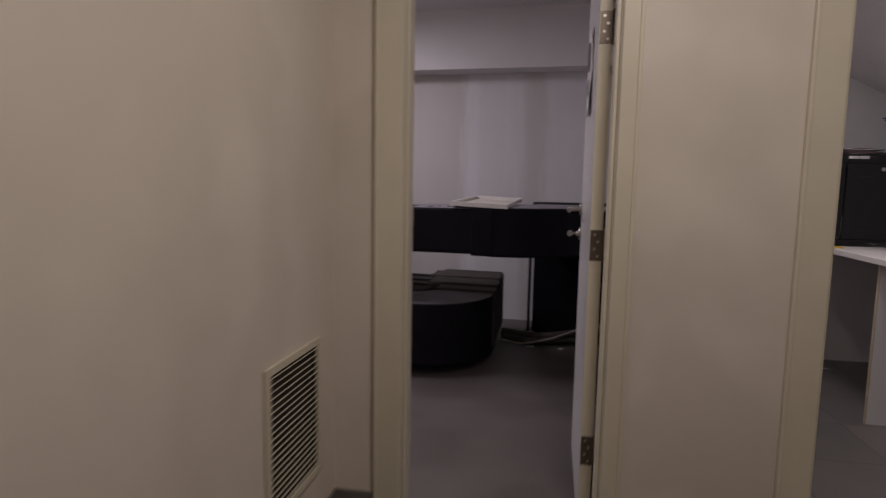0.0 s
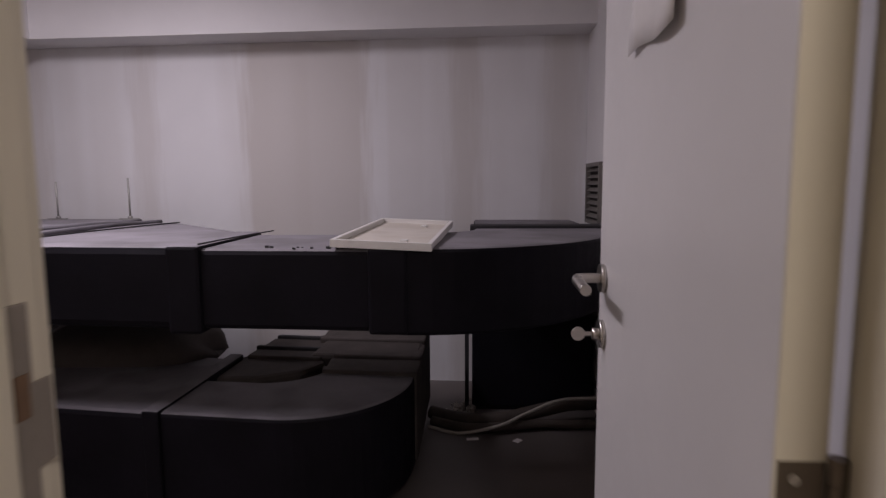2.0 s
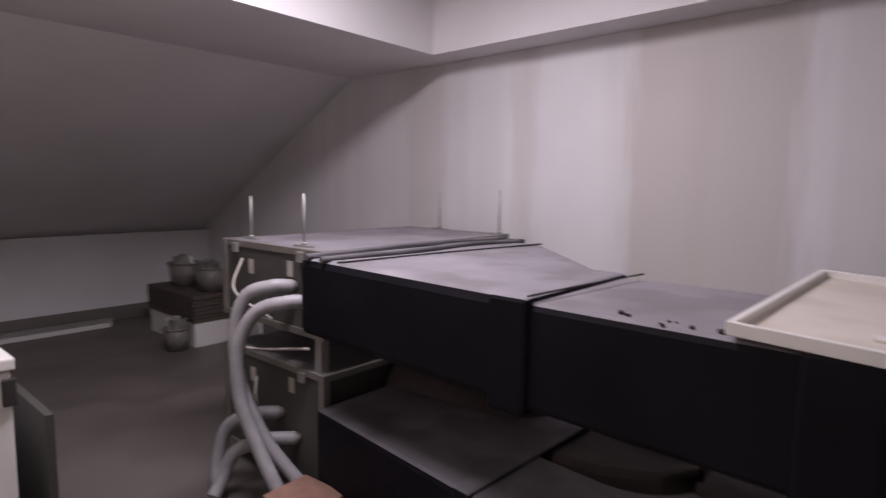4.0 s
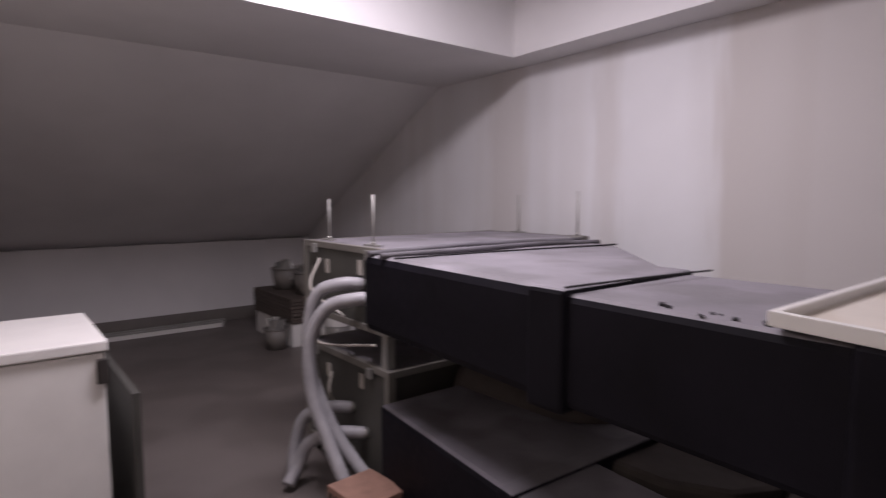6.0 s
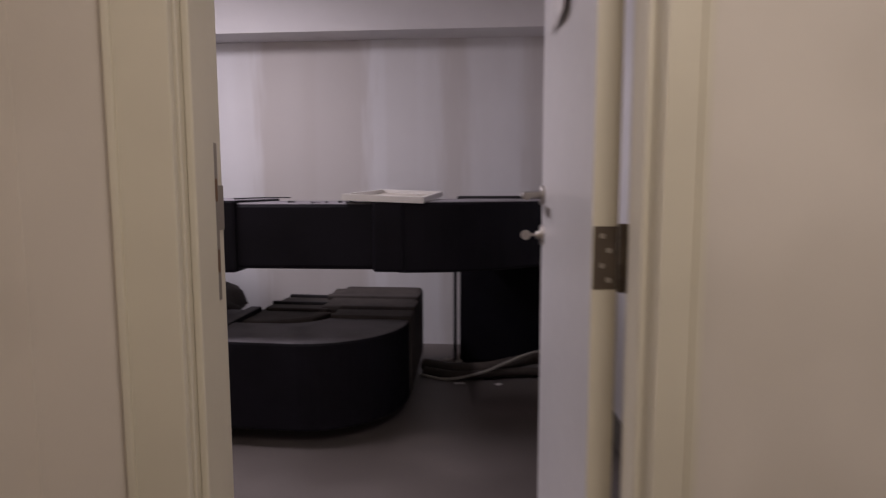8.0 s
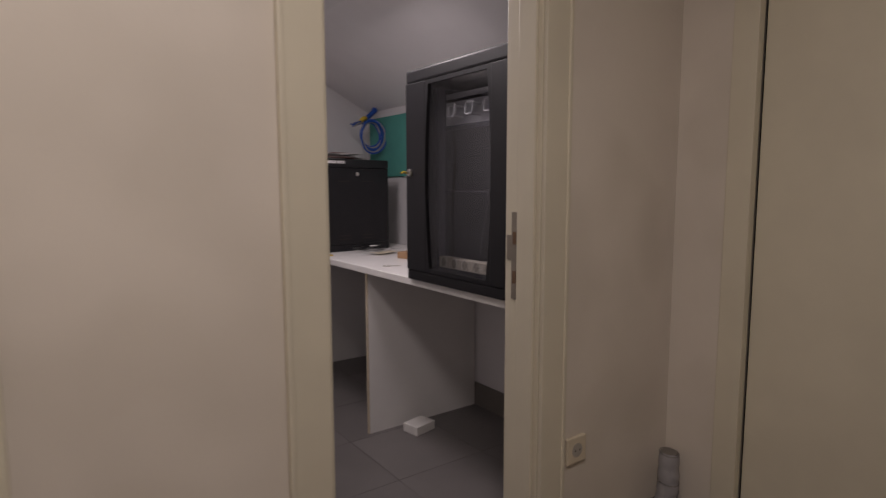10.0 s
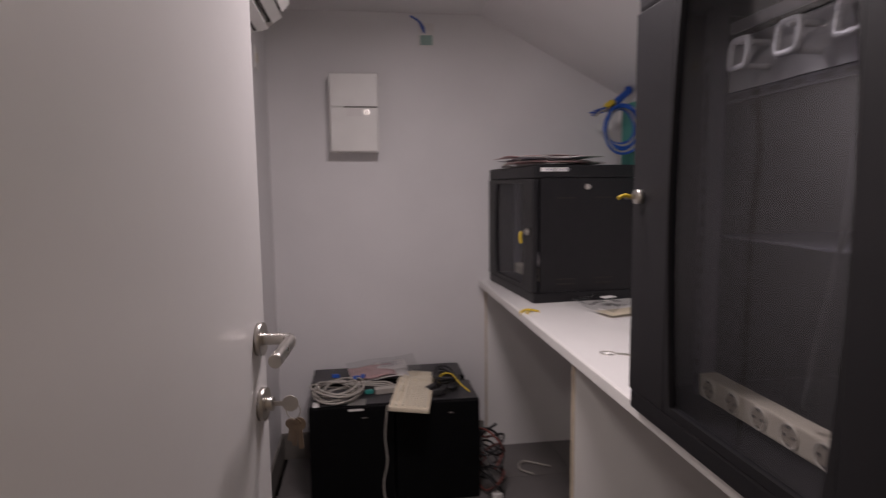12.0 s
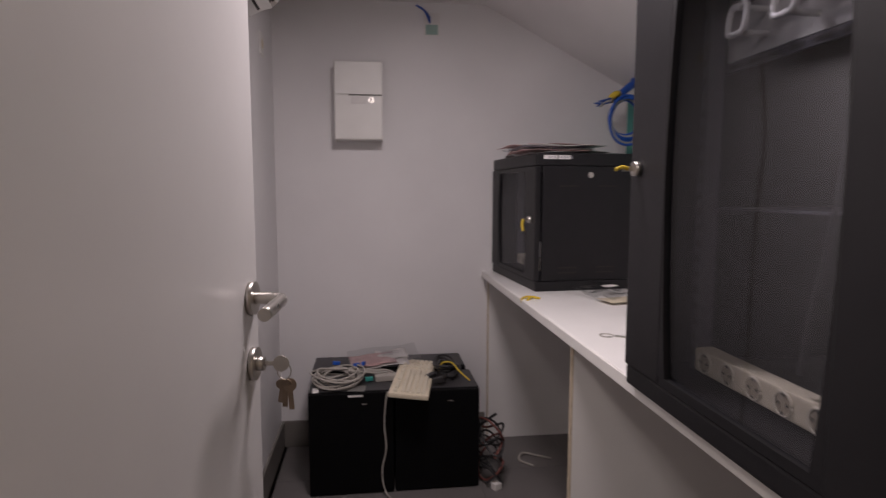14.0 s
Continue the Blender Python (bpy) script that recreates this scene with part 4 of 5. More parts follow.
def rack(name, m, w, h, d, label, stile, lock_x):
    """A wall rack: local x along its width (0..w), y into it (0 front..d), z up."""
    r = thing(name, m.translation, label, "network rack")

    def L(x0, y0, z0, x1, y1, z1, bevel=0.0):
        return B(x0, y0, z0, x1, y1, z1, bevel=bevel, m=m)
    part("base", L(0, 0.004, 0, w, d, 0.04, 0.006), RACK, r)
    part("roof", L(0, 0.004, h - 0.05, w, d, h, 0.008), RACK, r)
    part("back", L(0.004, d - 0.012, 0.041, w - 0.004, d - 0.002, h - 0.051), RACK, r)
    for x in (0.001, w - 0.014):
        side = part("side_panel", L(x, 0.03, 0.041, x + 0.013, d - 0.013, h - 0.051, 0.003), RACK, r)
        xo = x - 0.0012 if x < w / 2 else x + 0.0132
        for z in (0.07, 0.09, h - 0.13):
            for y in (0.10, 0.26, 0.40):
                if y < d - 0.05:
                    part("vent_slot", L(xo - 0.0008, y, z, xo + 0.002, y + 0.075, z + 0.005), HOLE, side)
        c0, c1 = (x - 0.006, x) if x < w / 2 else (x + 0.013, x + 0.019)
        part("side_lock", cyl(bm_new(), m @ Vector((c0, d * 0.5, h - 0.085)), m @ Vector((c1, d * 0.5, h - 0.085)), 0.011, 18), STEEL, side, "round steel lock")
    # door: a black frame with a curved-edge smoked pane
    door = part("door", L(0.002, 0.0, 0.042, stile, 0.022, h - 0.052, 0.003), RACK, r)
    part("stile", L(w - stile, 0.0, 0.042, w - 0.002, 0.022, h - 0.052, 0.003), RACK, door)
    part("rail", L(stile, 0.002, 0.042, w - stile, 0.02, 0.058), RACK, door)
    part("rail", L(stile, 0.002, h - 0.068, w - stile, 0.02, h - 0.052), RACK, door)
    # the inner edge of each stile bows into the pane
    for s, x in ((1, stile), (-1, w - stile)):
        bm = bm_new()
        n = 14
        a = [m @ Vector((x, 0.001, 0.058 + (h - 0.126) * i / n)) for i in range(n + 1)]
        c = [m @ Vector((x + s * 0.022 * (2 * i / n - 1) ** 2, 0.001, 0.058 + (h - 0.126) * i / n)) for i in range(n + 1)]
        off = m.to_3x3() @ Vector((0, 0.018, 0))
        va, vc, va2, vc2 = ([bm.verts.new(p) for p in q] for q in (a, c, [p + off for p in a], [p + off for p in c]))
        for i in range(n):
            bm.faces.new((va[i], vc[i], vc[i + 1], va[i + 1]))
            bm.faces.new((va2[i], va2[i + 1], vc2[i + 1], vc2[i]))
            bm.faces.new((vc[i], vc2[i], vc2[i + 1], vc[i + 1]))
        part("stile_bow", bm, RACK, door)
    pane = part("pane", L(stile - 0.005, 0.008, 0.055, w - stile + 0.005, 0.012, h - 0.065), GLASS, door, "smoked glass pane")
    pane.visible_shadow = False
    lx = lock_x
    lz = h * 0.52
    lk = part("lock", cyl(bm_new(), m @ Vector((lx, -0.012, lz)), m @ Vector((lx, 0.001, lz)), 0.014, 20), STEEL, door, "round steel lock with a key")
    bm = bm_new()
    box(bm, lx - 0.001, -0.034, lz - 0.005, lx + 0.001, -0.011, lz + 0.005, m=m)
    part("key", bm, STEEL, lk)
    hang = ((-0.030, 0.0), (-0.036, -0.018), (-0.033, -0.045)) if h < 0.7 else ((-0.022, 0.0), (-0.036, 0.003), (-0.050, -0.002))
    part("key_tape", tube(bm_new(), [m @ Vector((lx + 0.003 * i, dy, lz + dz)) for i, (dy, dz) in enumerate(hang)], 0.0055 if h < 0.7 else 0.004, 6, 4), YELLOW, lk, "scrap of yellow tape")
    # inside: mounting rails and a socket strip
    for x in (0.075, w - 0.095):
        bm = box(bm_new(), x, 0.10, 0.05, x + 0.02, 0.13, h - 0.06, m=m)
        rail = part("mounting_rail", bm, RACKIN, r)
        bm = bm_new()
        for i in range(int((h - 0.16) / 0.03)):
            box(bm, x + 0.005, 0.0985, 0.08 + i * 0.03, x + 0.015, 0.1005, 0.092 + i * 0.03, m=m)
        part("rail_hole", bm, HOLE, rail)
    part("inner_back", L(0.02, d - 0.03, 0.05, w - 0.02, d - 0.02, h - 0.06), RACKIN, r)
    strip = part("socket_strip", L(0.090, 0.100, 0.052, w - 0.098, 0.138, 0.096, 0.004), IVORY, r, "yellowed socket strip")
    n = 7
    for i in range(n):
        x = 0.125 + (w - 0.25) * i / (n - 1)
        bm = tube(bm_new(), [m @ Vector((x + 0.0185 * math.cos(a), 0.0995, 0.074 + 0.0185 * math.sin(a))) for a in [k * math.pi / 8 for k in range(17)]], 0.0022, 6, 2)
        part("socket_rim", bm, KEYTOP, strip)
        bm = cyl(bm_new(), m @ Vector((x, 0.0988, 0.074)), m @ Vector((x, 0.1005, 0.074)), 0.0175, 20)
        part("socket", bm, WELL, strip, "shaded round socket well")
        bm = bm_new()
        for dx, dz in ((-0.0095, 0.0), (0.0095, 0.0), (0.0, 0.0145), (0.0, -0.0145)):
            cyl(bm, m @ Vector((x + dx, 0.0978, 0.074 + dz)), m @ Vector((x + dx, 0.0992, 0.074 + dz)), 0.0028, 8)
        part("contact", bm, HOLE, strip)
    return r


# big rack: front faces the aisle
RM = Matrix.Translation((1.418, 3.78, DT)) @ pose(0, 0, 0, 0, 0, -90)
big = rack("network_rack", RM, 0.665, 0.84, 0.60, "tall black network rack with a smoked glass door", 0.138, 0.036)
bm = bm_new()
box(bm, 0.10, 0.132, 0.625, 0.585, 0.136, 0.715, m=RM)
ring_panel = part("cable_panel", bm, PLASTIC, big, "white panel with cable rings")
for x in (0.205, 0.315, 0.425, 0.535):
    loop = [(x - 0.022, 0.68), (x - 0.018, 0.692), (x, 0.694), (x + 0.018, 0.692), (x + 0.022, 0.68), (x + 0.022, 0.662), (x + 0.018, 0.650), (x, 0.648), (x - 0.018, 0.650), (x - 0.022, 0.662), (x - 0.022, 0.68)]
    bm = tube(bm_new(), [RM @ Vector((a, 0.080 - 0.1 * (0.694 - c), c)) for a, c in loop], 0.0052, 8, 4)
    for c in (0.690, 0.651):
        tube(bm, [RM @ Vector((x, 0.133, c)), RM @ Vector((x, 0.095, c)), RM @ Vector((x, 0.076, c))], 0.005, 8, 3)
    part("cable_ring", bm, PLASTIC, ring_panel)
bm = bm_new()
box(bm, 0.10, 0.132, 0.728, 0.585, 0.136, 0.748, m=RM)
part("blanking_strip", bm, PLASTIC, big)
bm = box(bm_new(), 0.10, 0.128, 0.606, 0.585, 0.136, 0.622, m=RM)
lip = part("panel_lip", bm, RACKIN, big)
bm = bm_new()
for k in range(9):
    box(bm, 0.115 + k * 0.05, 0.1265, 0.610, 0.145 + k * 0.05, 0.1285, 0.617, m=RM)
part("lip_slot", bm, HOLE, lip)
part("inner_lead", tube(bm_new(), [RM @ Vector(p) for p in ((0.40, 0.10, 0.72), (0.405, 0.115, 0.62), (0.395, 0.12, 0.45), (0.37, 0.12, 0.30), (0.36, 0.11, 0.20), (0.36, 0.10, 0.128))], 0.0045, 8, 6), BLACKCABLE, big)
part("inner_shelf", B(0.09, 0.13, 0.36, 0.575, 0.5, 0.364, m=RM), RACKIN, big)

R2M = Matrix.Translation((1.487, 5.43, DT)) @ pose(0, 0, 0, 0, 0, -86)
small = rack("network_rack", R2M, 0.60, 0.54, 0.45, "small black network rack with a glass door and keys", 0.105, 0.55)
part("bundle", B(0.2, 0.15, 0.09, 0.45, 0.35, 0.16, bevel=0.02, m=R2M), PAPER, small, "pale things lying inside")
bm = box(bm_new(), 0.602, 0.03, 0.515, 0.6032, 0.085, 0.530, m=R2M)
box(bm, 0.602, 0.09, 0.515, 0.6032, 0.14, 0.530, m=R2M)
st = part("sticker", bm, PAPER, small, "white barcode stickers")
bm = bm_new()
for k in range(16):
    box(bm, 0.6034, 0.050 + k * 0.0055 + (0.012 if k > 5 else 0), 0.518, 0.6038, 0.052 + k * 0.0055 + (0.012 if k > 5 else 0) + 0.001 * (k % 2), 0.527, m=R2M)
part("bar", bm, INK, st)


def wavy_sheet(m, w, h, amp, n=10, seed=0):
    bm = bm_new()
    g = [[bm.verts.new(m @ Vector((w * (i / n - 0.5), h * (j / n - 0.5), amp * (1 + math.sin(i * 0.9 + seed) * math.cos(j * 0.7 + seed * 2)) + amp * 1.5 * noise.noise((i * 0.35 + seed, j * 0.35, seed))))) for j in range(n + 1)] for i in range(n + 1)]
    for i in range(n):
        for j in range(n):
            bm.faces.new((g[i][j], g[i + 1][j], g[i + 1][j + 1], g[i][j + 1])).smooth = True
    return bm


papers = thing("paper_pile", (1.72, 5.1, DT + 0.54), "untidy pile of papers and leaflets on the rack", "papers")
for i in range(9):
    mm = pose(1.67 + 0.035 * math.sin(i * 2.1), 5.10 + 0.03 * math.cos(i * 1.7), DT + 0.5425 + i * 0.0046, 0, 0, -86 + 14 * math.sin(i * 1.9))
    sh = part("sheet", wavy_sheet(mm, 0.36 - 0.02 * (i % 3), 0.29, 0.0042, 8, i), (PAPER, PAPER, PINK, PAPER, PAPER, INK)[i % 6], papers)
    sh.modifiers.new("thick", "SOLIDIFY").thickness = 0.0012

# blue cable coil hanging beside the green board
coil = thing("cable_coil", (2.06, 5.25, 1.785), "coil of blue network cable tied with yellow tape", "cable")
part("drop", tube(bm_new(), [(2.13, 5.30, 1.76), (2.12, 5.28, 1.745), (2.06, 5.26, 1.70), (2.01, 5.25, 1.655)], 0.017, 10, 6), BLUE, coil)
for k in range(6):
    r = 0.075 + 0.006 * k
    cx, cy, cz = 2.06, 5.23 - 0.008 * k, 1.58 - 0.003 * k
    part("loop", tube(bm_new(), [(cx + r * math.cos(a) * 0.9, cy + 0.012 * math.sin(2 * a + k), cz + r * math.sin(a) * 1.05) for a in [math.pi * (0.75 + 2 * i / 14) for i in range(15)]], 0.006, 7, 3), GREYCABLE if k in (1, 4) else BLUE, coil)
for k in range(7):
    part("loose_end", tube(bm_new(), [(2.01, 5.24, 1.665), (1.97, 5.22, 1.65 + 0.01 * math.sin(k * 2)), (1.935 - 0.01 * (k % 3), 5.20 + 0.008 * k, 1.635 + 0.012 * math.sin(k * 1.4))], 0.004, 6, 4), BLUE if k % 3 else GREYCABLE, coil)
part("tie", tube(bm_new(), [(2.028, 5.235, 1.687), (2.008, 5.225, 1.683), (1.995, 5.235, 1.67), (2.0, 5.255, 1.66)], 0.014, 8, 4), YELLOW, coil, "yellow tape tie")
solid("green_board", B(X2 - 0.013, 4.45, 1.30, X2 - 0.001, 5.40, 1.70, bevel=0.002), GREEN, "bare green plasterboard patch on the wall", "board")

# grey meter cabinet on the back wall
mb = thing("meter_box", (0.845, Y2, 1.48), "pale grey metal cabinet with a lock on the wall", "wall cabinet")
bx0, bx1, bz0, bz1, by = 0.742, 0.960, 1.476, 1.826, Y2 - 0.095
part("body", B(bx0, by, bz0, bx1, Y2 - 0.001, bz1, bevel=0.004), PLASTIC, mb)
part("upper_door", B(bx0 + 0.003, by - 0.006, bz0 + 0.203, bx1 - 0.003, by - 0.001, bz1 - 0.003, bevel=0.002), PLASTIC, mb)
ld = part("lower_door", B(bx0 + 0.003, by - 0.006, bz0 + 0.004, bx1 - 0.003, by - 0.001, bz0 + 0.197, bevel=0.002), PLASTIC, mb)
part("slot", B(bx0 + 0.064, by - 0.0085, bz0 + 0.1975, bx1 - 0.003, by - 0.004, bz0 + 0.2025), SKIRT, mb, "dark slot")
part("name_plate", B(bx0 + 0.078, by - 0.008, bz0 + 0.160, bx0 + 0.143, by - 0.006, bz0 + 0.192, bevel=0.001), PAPER, ld)
lk = part("lock", cyl(bm_new(), (bx0 + 0.166, by - 0.011, bz0 + 0.177), (bx0 + 0.166, by - 0.005, bz0 + 0.177), 0.0135, 22), STEEL, ld)
part("keyhole", B(bx0 + 0.164, by - 0.0125, bz0 + 0.169, bx0 + 0.168, by - 0.0105, bz0 + 0.185), HOLE, lk)

# open wall box with wires
wb = thing("junction_hole", (1.19, Y2, 1.97), "open wall box with blue wires sticking out", "junction box")
part("plate", B(1.155, Y2 - 0.003, 1.97, 1.232, Y2 - 0.0005, 2.075, bevel=0.001), PAPER, wb)
part("backing", B(1.165, Y2 - 0.0045, 1.975, 1.222, Y2 - 0.0025, 2.02), CARDGREEN, wb, "pale green card")
for k in range(3):
    part("wire", tube(bm_new(), [(1.185, Y2 - 0.002, 2.03 + 0.01 * k), (1.17, Y2 - 0.03, 2.05 + 0.006 * k), (1.155, Y2 - 0.035, 2.075), (1.135 - 0.008 * k, Y2 - 0.03, 2.09 + 0.004 * k)], 0.0045, 6, 5), BLUE, wb)

# split air conditioner on the side wall
ac = thing("air_conditioner", (0.455, 4.15, 1.74), "white wall air conditioner with open louvres", "air conditioner")
def ac_profile(y, k=1.0):
    return [(0.458, y, 2.02), (0.645 * k + 0.5 * (1 - k), y, 2.02), (0.670, y, 1.97), (0.675, y, 1.90), (0.655, y, 1.845), (0.615, y, 1.795), (0.555, y, 1.765), (0.458, y, 1.755)]
bm = bm_new()
ys = (3.78, 3.80, 4.50, 4.525)
rings = []
for i, y in enumerate(ys):
    s = 0.96 if i in (0, 3) else 1.0
    rings.append([bm.verts.new((0.458 + (x - 0.458) * s, y, 1.89 + (z - 1.89) * s)) for x, _, z in ac_profile(y)])
for a, b in zip(rings, rings[1:]):
    for k in range(8):
        bm.faces.new((a[k], a[(k + 1) % 8], b[(k + 1) % 8], b[k]))
bm.faces.new(rings[0]), bm.faces.new(rings[-1][::-1])
part("housing", bm, PLASTIC, ac, bevel=0.004)
for x, z, t in ((0.630, 1.805, 48), (0.590, 1.777, 30), (0.655, 1.84, 62)):
    part("outlet_slot", B(-0.014, 3.86, -0.003, 0.014, 4.44, 0.003, m=pose(x + 0.006, 0, z - 0.006, 0, -t, 0)), HOLE, ac, "dark air outlet")
    part("louvre", B(-0.016, 3.86, -0.002, 0.016, 4.44, 0.002, m=pose(x + 0.020, 0, z - 0.010, 0, -t + 14, 0)), PLASTIC, ac)
part("button_panel", B(-0.012, 4.455, -0.002, 0.012, 4.50, 0.002, m=pose(0.623, 0, 1.797, 0, -40, 0)), GREYCABLE, ac)

for dx in (0.0, 0.009):
    solid("hanging_cable", tube(bm_new(), [(0.463 + dx, 4.74 + dx, 2.1), (0.462 + dx, 4.76, 1.75), (0.463, 4.72 + dx, 1.45), (0.465 + dx, 4.74, 1.17), (0.462, 4.76 - dx, 0.80), (0.464 + dx, 4.75, 0.5), (0.469, 4.77 + dx, 0.2), (0.480 + dx, 4.80, 0.008)], 0.0042, 7, 8), GREYCABLE, "thin grey cable hanging down the wall", "cable", "cables on the wall")
sw = thing("wall_outlet", (0.455, 5.18, 1.84), "white double socket high on the wall", "socket")
part("plate", B(0.456, 5.14, 1.80, 0.466, 5.22, 1.89, bevel=0.003), PLASTIC, sw)
part("well", cyl(bm_new(), (0.4655, 5.18, 1.845), (0.4675, 5.18, 1.845), 0.019, 20), IVORY, sw)

# three computer towers lying side by side under the clutter
def computer(x0, y0, x1, y1, z1, label):
    c = thing("computer_case", ((x0 + x1) / 2, (y0 + y1) / 2, 0), label, "computer", "computer cases")
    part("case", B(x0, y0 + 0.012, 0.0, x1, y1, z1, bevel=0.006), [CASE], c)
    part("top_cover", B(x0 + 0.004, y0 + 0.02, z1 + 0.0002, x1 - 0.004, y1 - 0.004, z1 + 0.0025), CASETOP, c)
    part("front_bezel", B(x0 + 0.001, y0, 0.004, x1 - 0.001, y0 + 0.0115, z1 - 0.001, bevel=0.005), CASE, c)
    part("badge", B(x0 + (x1 - x0) * 0.62, y0 - 0.001, z1 - 0.05, x0 + (x1 - x0) * 0.68, y0 + 0.001, z1 - 0.046), STEEL, c)
    part("drive_slot", B(x0 + 0.03, y0 - 0.0006, z1 - 0.11, x1 - 0.03, y0 + 0.0008, z1 - 0.105), CASE, c)


computer(0.640, 4.955, 0.985, 5.21, 0.432, "black computer case with a paler top, on the floor")
computer(0.990, 4.958, 1.342, 5.21, 0.430, "black computer case with a small badge, on the floor")
computer(0.630, 5.215, 1.325, 5.425, 0.445, "long black computer case behind the others")
CT = 0.4355
solid("barcode_sticker", B(-0.012, -0.03, 0, 0.012, 0.03, 0.0006, m=pose(0.668, 4.995, 0.4347, 0, 0, 4)), PAPER, "small white sticker on the computer case", "sticker")
solid("foil_tag", B(-0.035, -0.035, 0, 0.035, 0.035, 0.0008, m=pose(0.835, 5.0, 0.4347, 0, 0, -6)), GALV, "square silvery tag on the computer case", "tag")
solid("front_label", B(0.80, 4.9535, 0.415, 0.86, 4.9548, 0.423), PAPER, "narrow white label on the computer front", "label")
kb = pose(1.075, 5.06, CT + 0.022, 4, 0, 80)
key_board = thing("keyboard", (1.075, 5.06, CT), "yellowed old computer keyboard across the computers", "keyboard")
part("body", B(-0.225, -0.08, -0.018, 0.225, 0.08, 0.002, bevel=0.006, m=kb), IVORY, key_board)
cap = box(bm_new(), -0.0085, -0.0085, 0, 0.0085, 0.0085, 0.009)
capme = bpy.data.meshes.new("key")
for v in cap.verts:
    if v.co.z > 0.005:
        v.co.x *= 0.78
        v.co.y *= 0.78
cap.to_mesh(capme)
cap.free()
capme.materials.append(KEYTOP)
for r_ in range(6):
    for c_ in range(21):
        if c_ in (14, 18) and r_ != 0 or (r_ == 0 and c_ in (1, 6, 11, 14, 18, 19, 20)) or (r_ == 2 and 14 < c_ < 18 and c_ != 16):
            continue
        k = new("key", capme)
        k.parent = key_board
        k.matrix_parent_inverse = BASE[key_board.name].inverted()
        k.matrix_basis = kb @ Matrix.Translation((-0.205 + c_ * 0.0202, -0.058 + (5 - r_) * 0.0205 + (0.008 if r_ == 0 else 0), 0.0022))
solid("keyboard_lead", tube(bm_new(), [(1.04, 4.84, CT + 0.006), (1.0, 4.90, CT + 0.004), (0.965, 4.93, CT + 0.003), (0.955, 4.945, CT - 0.02), (0.945, 4.945, 0.3), (0.952, 4.94, 0.2), (0.935, 4.94, 0.1), (0.95, 4.92, 0.02), (1.0, 4.85, 0.005)], 0.0035, 7, 8), GREYCABLE, "thin pale keyboard lead hanging over the computer", "cable")

kvm = thing("cable_bundle", (0.76, 5.07, CT), "coiled bundle of grey computer cables with blue plugs", "cables")
for k in range(9):
    r = 0.062 + 0.009 * (k % 4)
    part("loop", tube(bm_new(), [(0.755 + (r + 0.012 * math.sin(k)) * math.cos(a) * 1.15, 5.07 + r * 1.2 * math.sin(a) + 0.008 * math.cos(k * 2), CT + 0.008 + 0.006 * k * 0.9 + 0.010 * math.sin(a * 2 + k)) for a in [2 * math.pi * i / 14 + k for i in range(16)]], 0.0042, 7, 3), GREYCABLE, kvm)
for k, (x, y) in enumerate(((0.74, 5.19), (0.83, 5.15), (0.86, 5.17))):
    part("plug", B(-0.016, -0.008, 0, 0.016, 0.008, 0.016, bevel=0.003, m=pose(x, y, CT + 0.045, 0, 10, 25 + 30 * k)), BLUE, kvm, "blue plug")
for k in range(3):
    part("lead", tube(bm_new(), [(0.80, 5.12 - 0.02 * k, CT + 0.05), (0.88, 5.15 - 0.02 * k, CT + 0.03), (0.96, 5.17 - 0.03 * k, CT + 0.02), (1.0, 5.14 - 0.03 * k, CT + 0.012)], 0.004, 7, 5), GREYCABLE, kvm)
sb = thing("switch_box", (0.95, 5.09, CT), "small grey switch box with teal plugs", "switch box")
part("body", B(-0.045, -0.018, 0, 0.045, 0.018, 0.024, bevel=0.003, m=pose(0.955, 5.09, CT, 0, 0, 8)), GREYCABLE, sb)
for x in (0.885, 1.012):
    part("plug", B(-0.017, -0.010, 0.004, 0.017, 0.010, 0.020, bevel=0.003, m=pose(x, 5.09 + (x - 0.955) * 0.14, CT, 0, 0, 8)), TEAL, sb, "teal plug")
lf = thing("plastic_wallet", (0.95, 5.30, CT + 0.03), "clear wallet with printed leaflets on the computers", "papers")
for i, (mt, w, h, x, y, a) in enumerate(((PAPER, 0.26, 0.16, 0.93, 5.27, 6), (PINK, 0.2, 0.13, 0.90, 5.25, 10), (PAPER, 0.15, 0.10, 0.985, 5.30, 4))):
    s = part("leaflet", wavy_sheet(pose(x, y, CT + 0.034 + i * 0.007, 6, -3, a), w, h, 0.004, 9, i + 3), mt, lf)
    s.modifiers.new("thick", "SOLIDIFY").thickness = 0.001
part("film", wavy_sheet(pose(0.95, 5.27, CT + 0.058, 6, -3, 7), 0.32, 0.19, 0.005, 10, 8), BAG, lf, "clear plastic film")
bm = bm_new()
for i in range(6):
    box(bm, -0.05, -0.001, 0, 0.05 - 0.02 * (i % 3), 0.001, 0.0006, m=pose(0.99, 5.33 - i * 0.012, CT + 0.0605, 6, -3, 5))
part("printed_line", bm, INK, lf)
pc = thing("power_leads", (1.22, 5.10, CT), "black mains leads tied with yellow tape", "cables")
for k in range(6):
    r = 0.036 + 0.006 * (k % 3)
    part("loop", tube(bm_new(), [(1.225 + r * math.cos(a) + 0.01 * math.sin(k), 5.13 + r * 1.9 * math.sin(a), CT + 0.012 + 0.009 * k + 0.008 * math.sin(2 * a + k)) for a in [2 * math.pi * i / 12 + k for i in range(13)]], 0.0055, 7, 3), BLACKCABLE, pc)
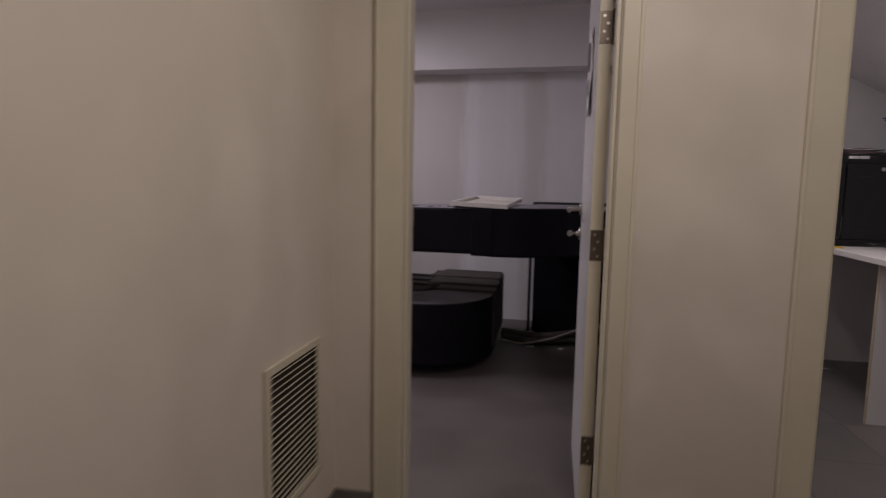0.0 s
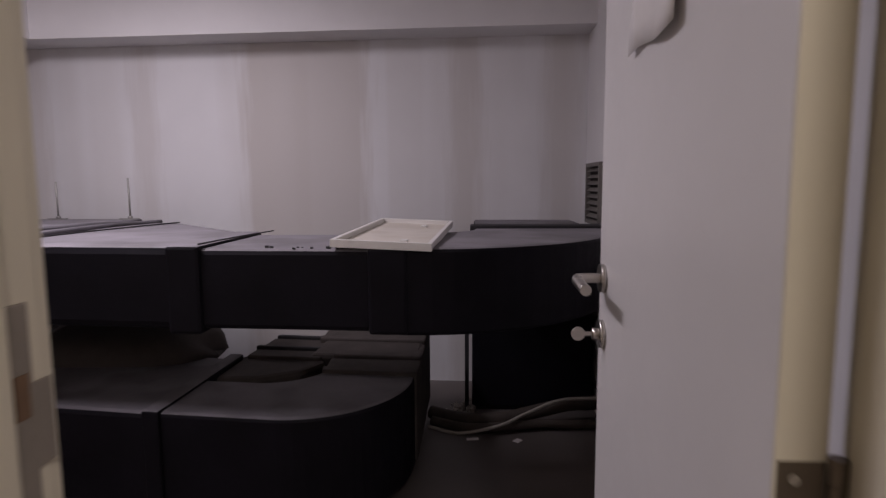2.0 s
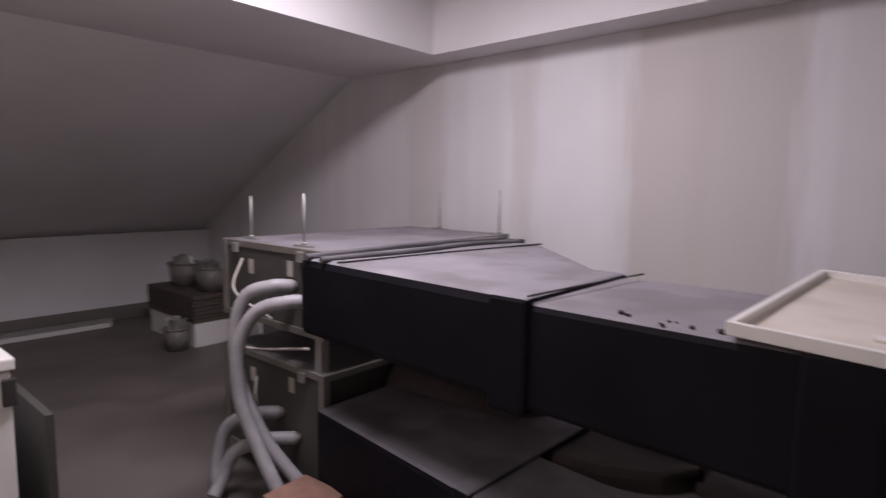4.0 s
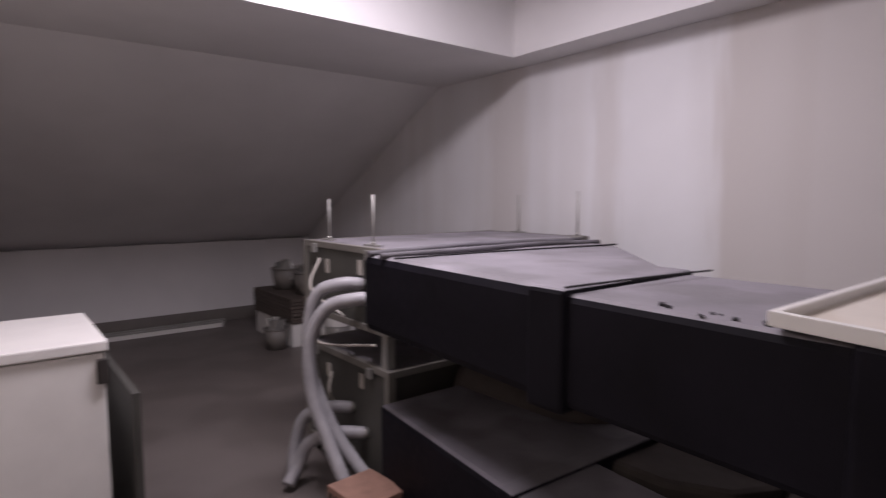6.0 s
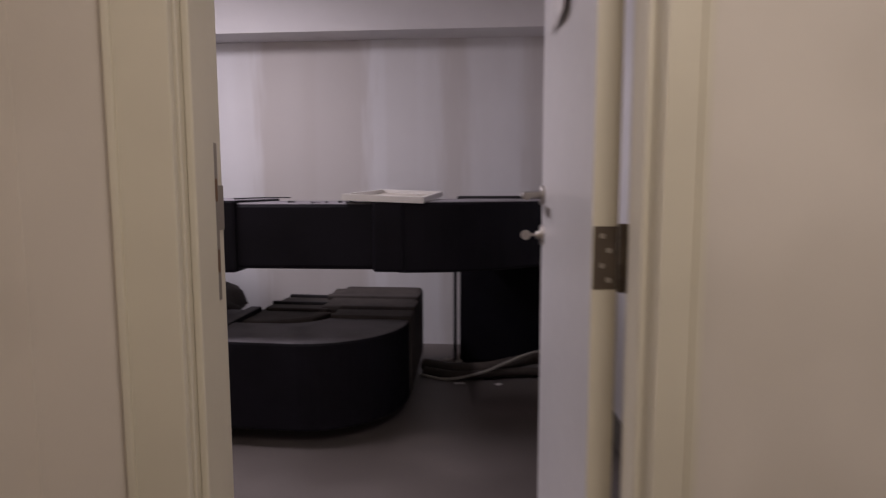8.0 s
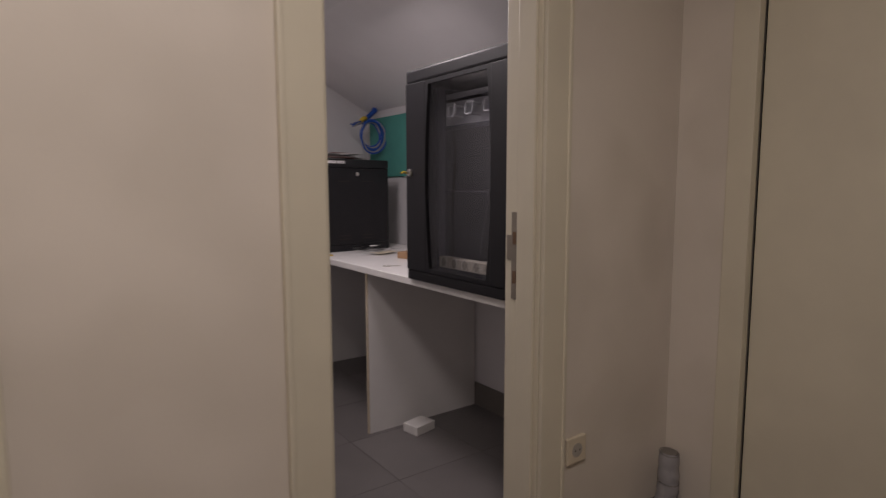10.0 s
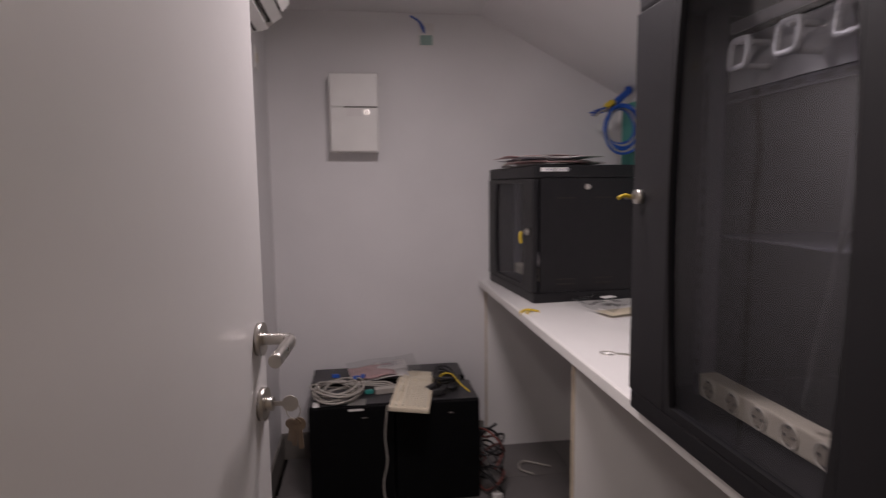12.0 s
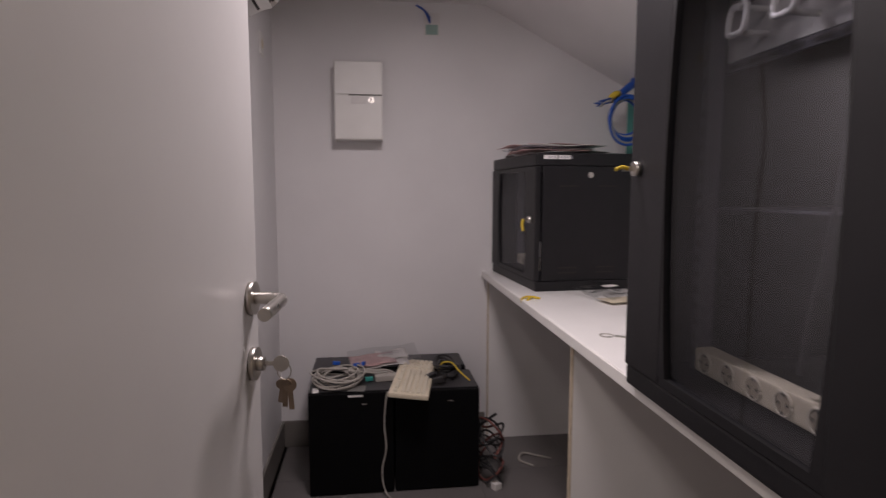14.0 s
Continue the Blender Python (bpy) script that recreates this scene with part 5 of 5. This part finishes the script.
for x, y, a in ((1.150, 5.055, 30), (1.175, 5.00, -10), (1.20, 5.03, 60)):
    part("plug", B(-0.022, -0.013, 0, 0.022, 0.013, 0.022, bevel=0.004, m=pose(x, y, CT + 0.012, 0, -12, a)), BLACKCABLE, pc, "black mains plug")
part("tie", tube(bm_new(), [(1.185, 5.08, CT + 0.035), (1.20, 5.085, CT + 0.068), (1.24, 5.08, CT + 0.07), (1.27, 5.05, CT + 0.04), (1.31, 5.02, CT + 0.008)], 0.0035, 7, 5), YELLOW, pc, "yellow tape tie")

tang = thing("cable_tangle", (1.42, 5.05, 0), "tangle of black and red leads beside the computers", "cables")
for k in range(11):
    z = 0.02 + 0.022 * k
    a0 = random.random() * 6
    pts = [(1.40 + 0.045 * math.cos(a0 + i * 0.9), 5.02 + 0.10 * math.sin(a0 + i * 0.8), max(0.006, z + 0.05 * math.sin(i * 1.1 + k))) for i in range(7)]
    part("lead", tube(bm_new(), pts, 0.0048, 7, 5), (BLACKCABLE, BLACKCABLE, REDCABLE, BLACKCABLE)[k % 4], tang)
part("plug", B(-0.018, -0.016, 0, 0.018, 0.016, 0.03, bevel=0.004, m=pose(1.41, 4.93, 0.0, 0, 0, 30)), PLASTIC, tang, "white plug")
part("lead", tube(bm_new(), [(1.36, 5.10, 0.20), (1.40, 5.08, 0.24), (1.435, 5.06, 0.275)], 0.006, 7, 5), BLACKCABLE, tang)
solid("cable_scrap", tube(bm_new(), [(1.62, 5.10, 0.006), (1.57, 5.16, 0.006), (1.60, 5.22, 0.01), (1.66, 5.20, 0.006), (1.72, 5.16, 0.006)], 0.005, 7, 6), GREYCABLE, "short grey cable scrap on the floor", "cable")

# small things on the worktop
bag = thing("plastic_bag", (1.80, 4.72, DT), "clear plastic bag with a yellow label on the worktop", "bag")
part("film", wavy_sheet(pose(1.78, 4.72, DT + 0.012, 0, 0, 20), 0.24, 0.24, 0.011, 12, 5), BAG, bag)
part("label", wavy_sheet(pose(1.79, 4.60, DT + 0.0085, 0, 0, 15), 0.17, 0.09, 0.0015, 5, 2), IVORY, bag, "yellowed printed label")
part("slip", wavy_sheet(pose(1.80, 4.74, DT + 0.034, 0, 0, 24), 0.06, 0.035, 0.001, 4, 1), PAPER, bag)
solid("cardboard_piece", B(-0.05, -0.04, 0, 0.05, 0.04, 0.035, bevel=0.003, m=pose(1.80, 4.36, DT, 0, 0, 20)), CARD, "small piece of brown cardboard on the worktop", "box")
kk = thing("small_keys", (1.545, 4.13, DT), "small key ring lying on the worktop", "keys")
part("ring", tube(bm_new(), [(1.535 + 0.018 * math.cos(a), 4.145 + 0.018 * math.sin(a), DT + 0.002) for a in [i * math.pi / 8 for i in range(17)]], 0.0016, 6, 2), STEEL, kk)
part("key", B(-0.022, -0.005, 0.0005, 0.022, 0.005, 0.003, m=pose(1.575, 4.125, DT, 0, 0, -30)), STEEL, kk)
tp = thing("tape_scrap", (1.475, 4.69, DT), "scrap of yellow tape on the worktop edge", "tape")
part("strip", tube(bm_new(), [(1.443, 4.69, DT - 0.012), (1.445, 4.69, DT + 0.003), (1.47, 4.70, DT + 0.008), (1.51, 4.685, DT + 0.003)], 0.0045, 6, 5), YELLOW, tp)
part("strip", tube(bm_new(), [(1.455, 4.66, DT + 0.003), (1.48, 4.69, DT + 0.008), (1.50, 4.71, DT + 0.003)], 0.004, 6, 5), YELLOW, tp)
solid("white_packet", B(-0.065, -0.05, 0, 0.065, 0.05, 0.045, bevel=0.004, m=pose(1.70, 4.12, 0, 0, 0, 12)), PLASTIC, "small white carton on the floor under the worktop", "box")

# floor tiles of the rack room
tw = 0.45
tme = bpy.data.meshes.new("tile")
tb = box(bm_new(), 0, 0, -0.003, tw - 0.002, tw - 0.002, 0.0, bevel=0.0008)
tb.to_mesh(tme)
tb.free()
tme.materials.append(TILE)
for i in range(4):
    for j in range(6):
        t = new("tile", tme)
        t.location = (0.503 + i * tw - 0.05, WY1 + j * tw - 0.12, 0)
        t.parent = floor2
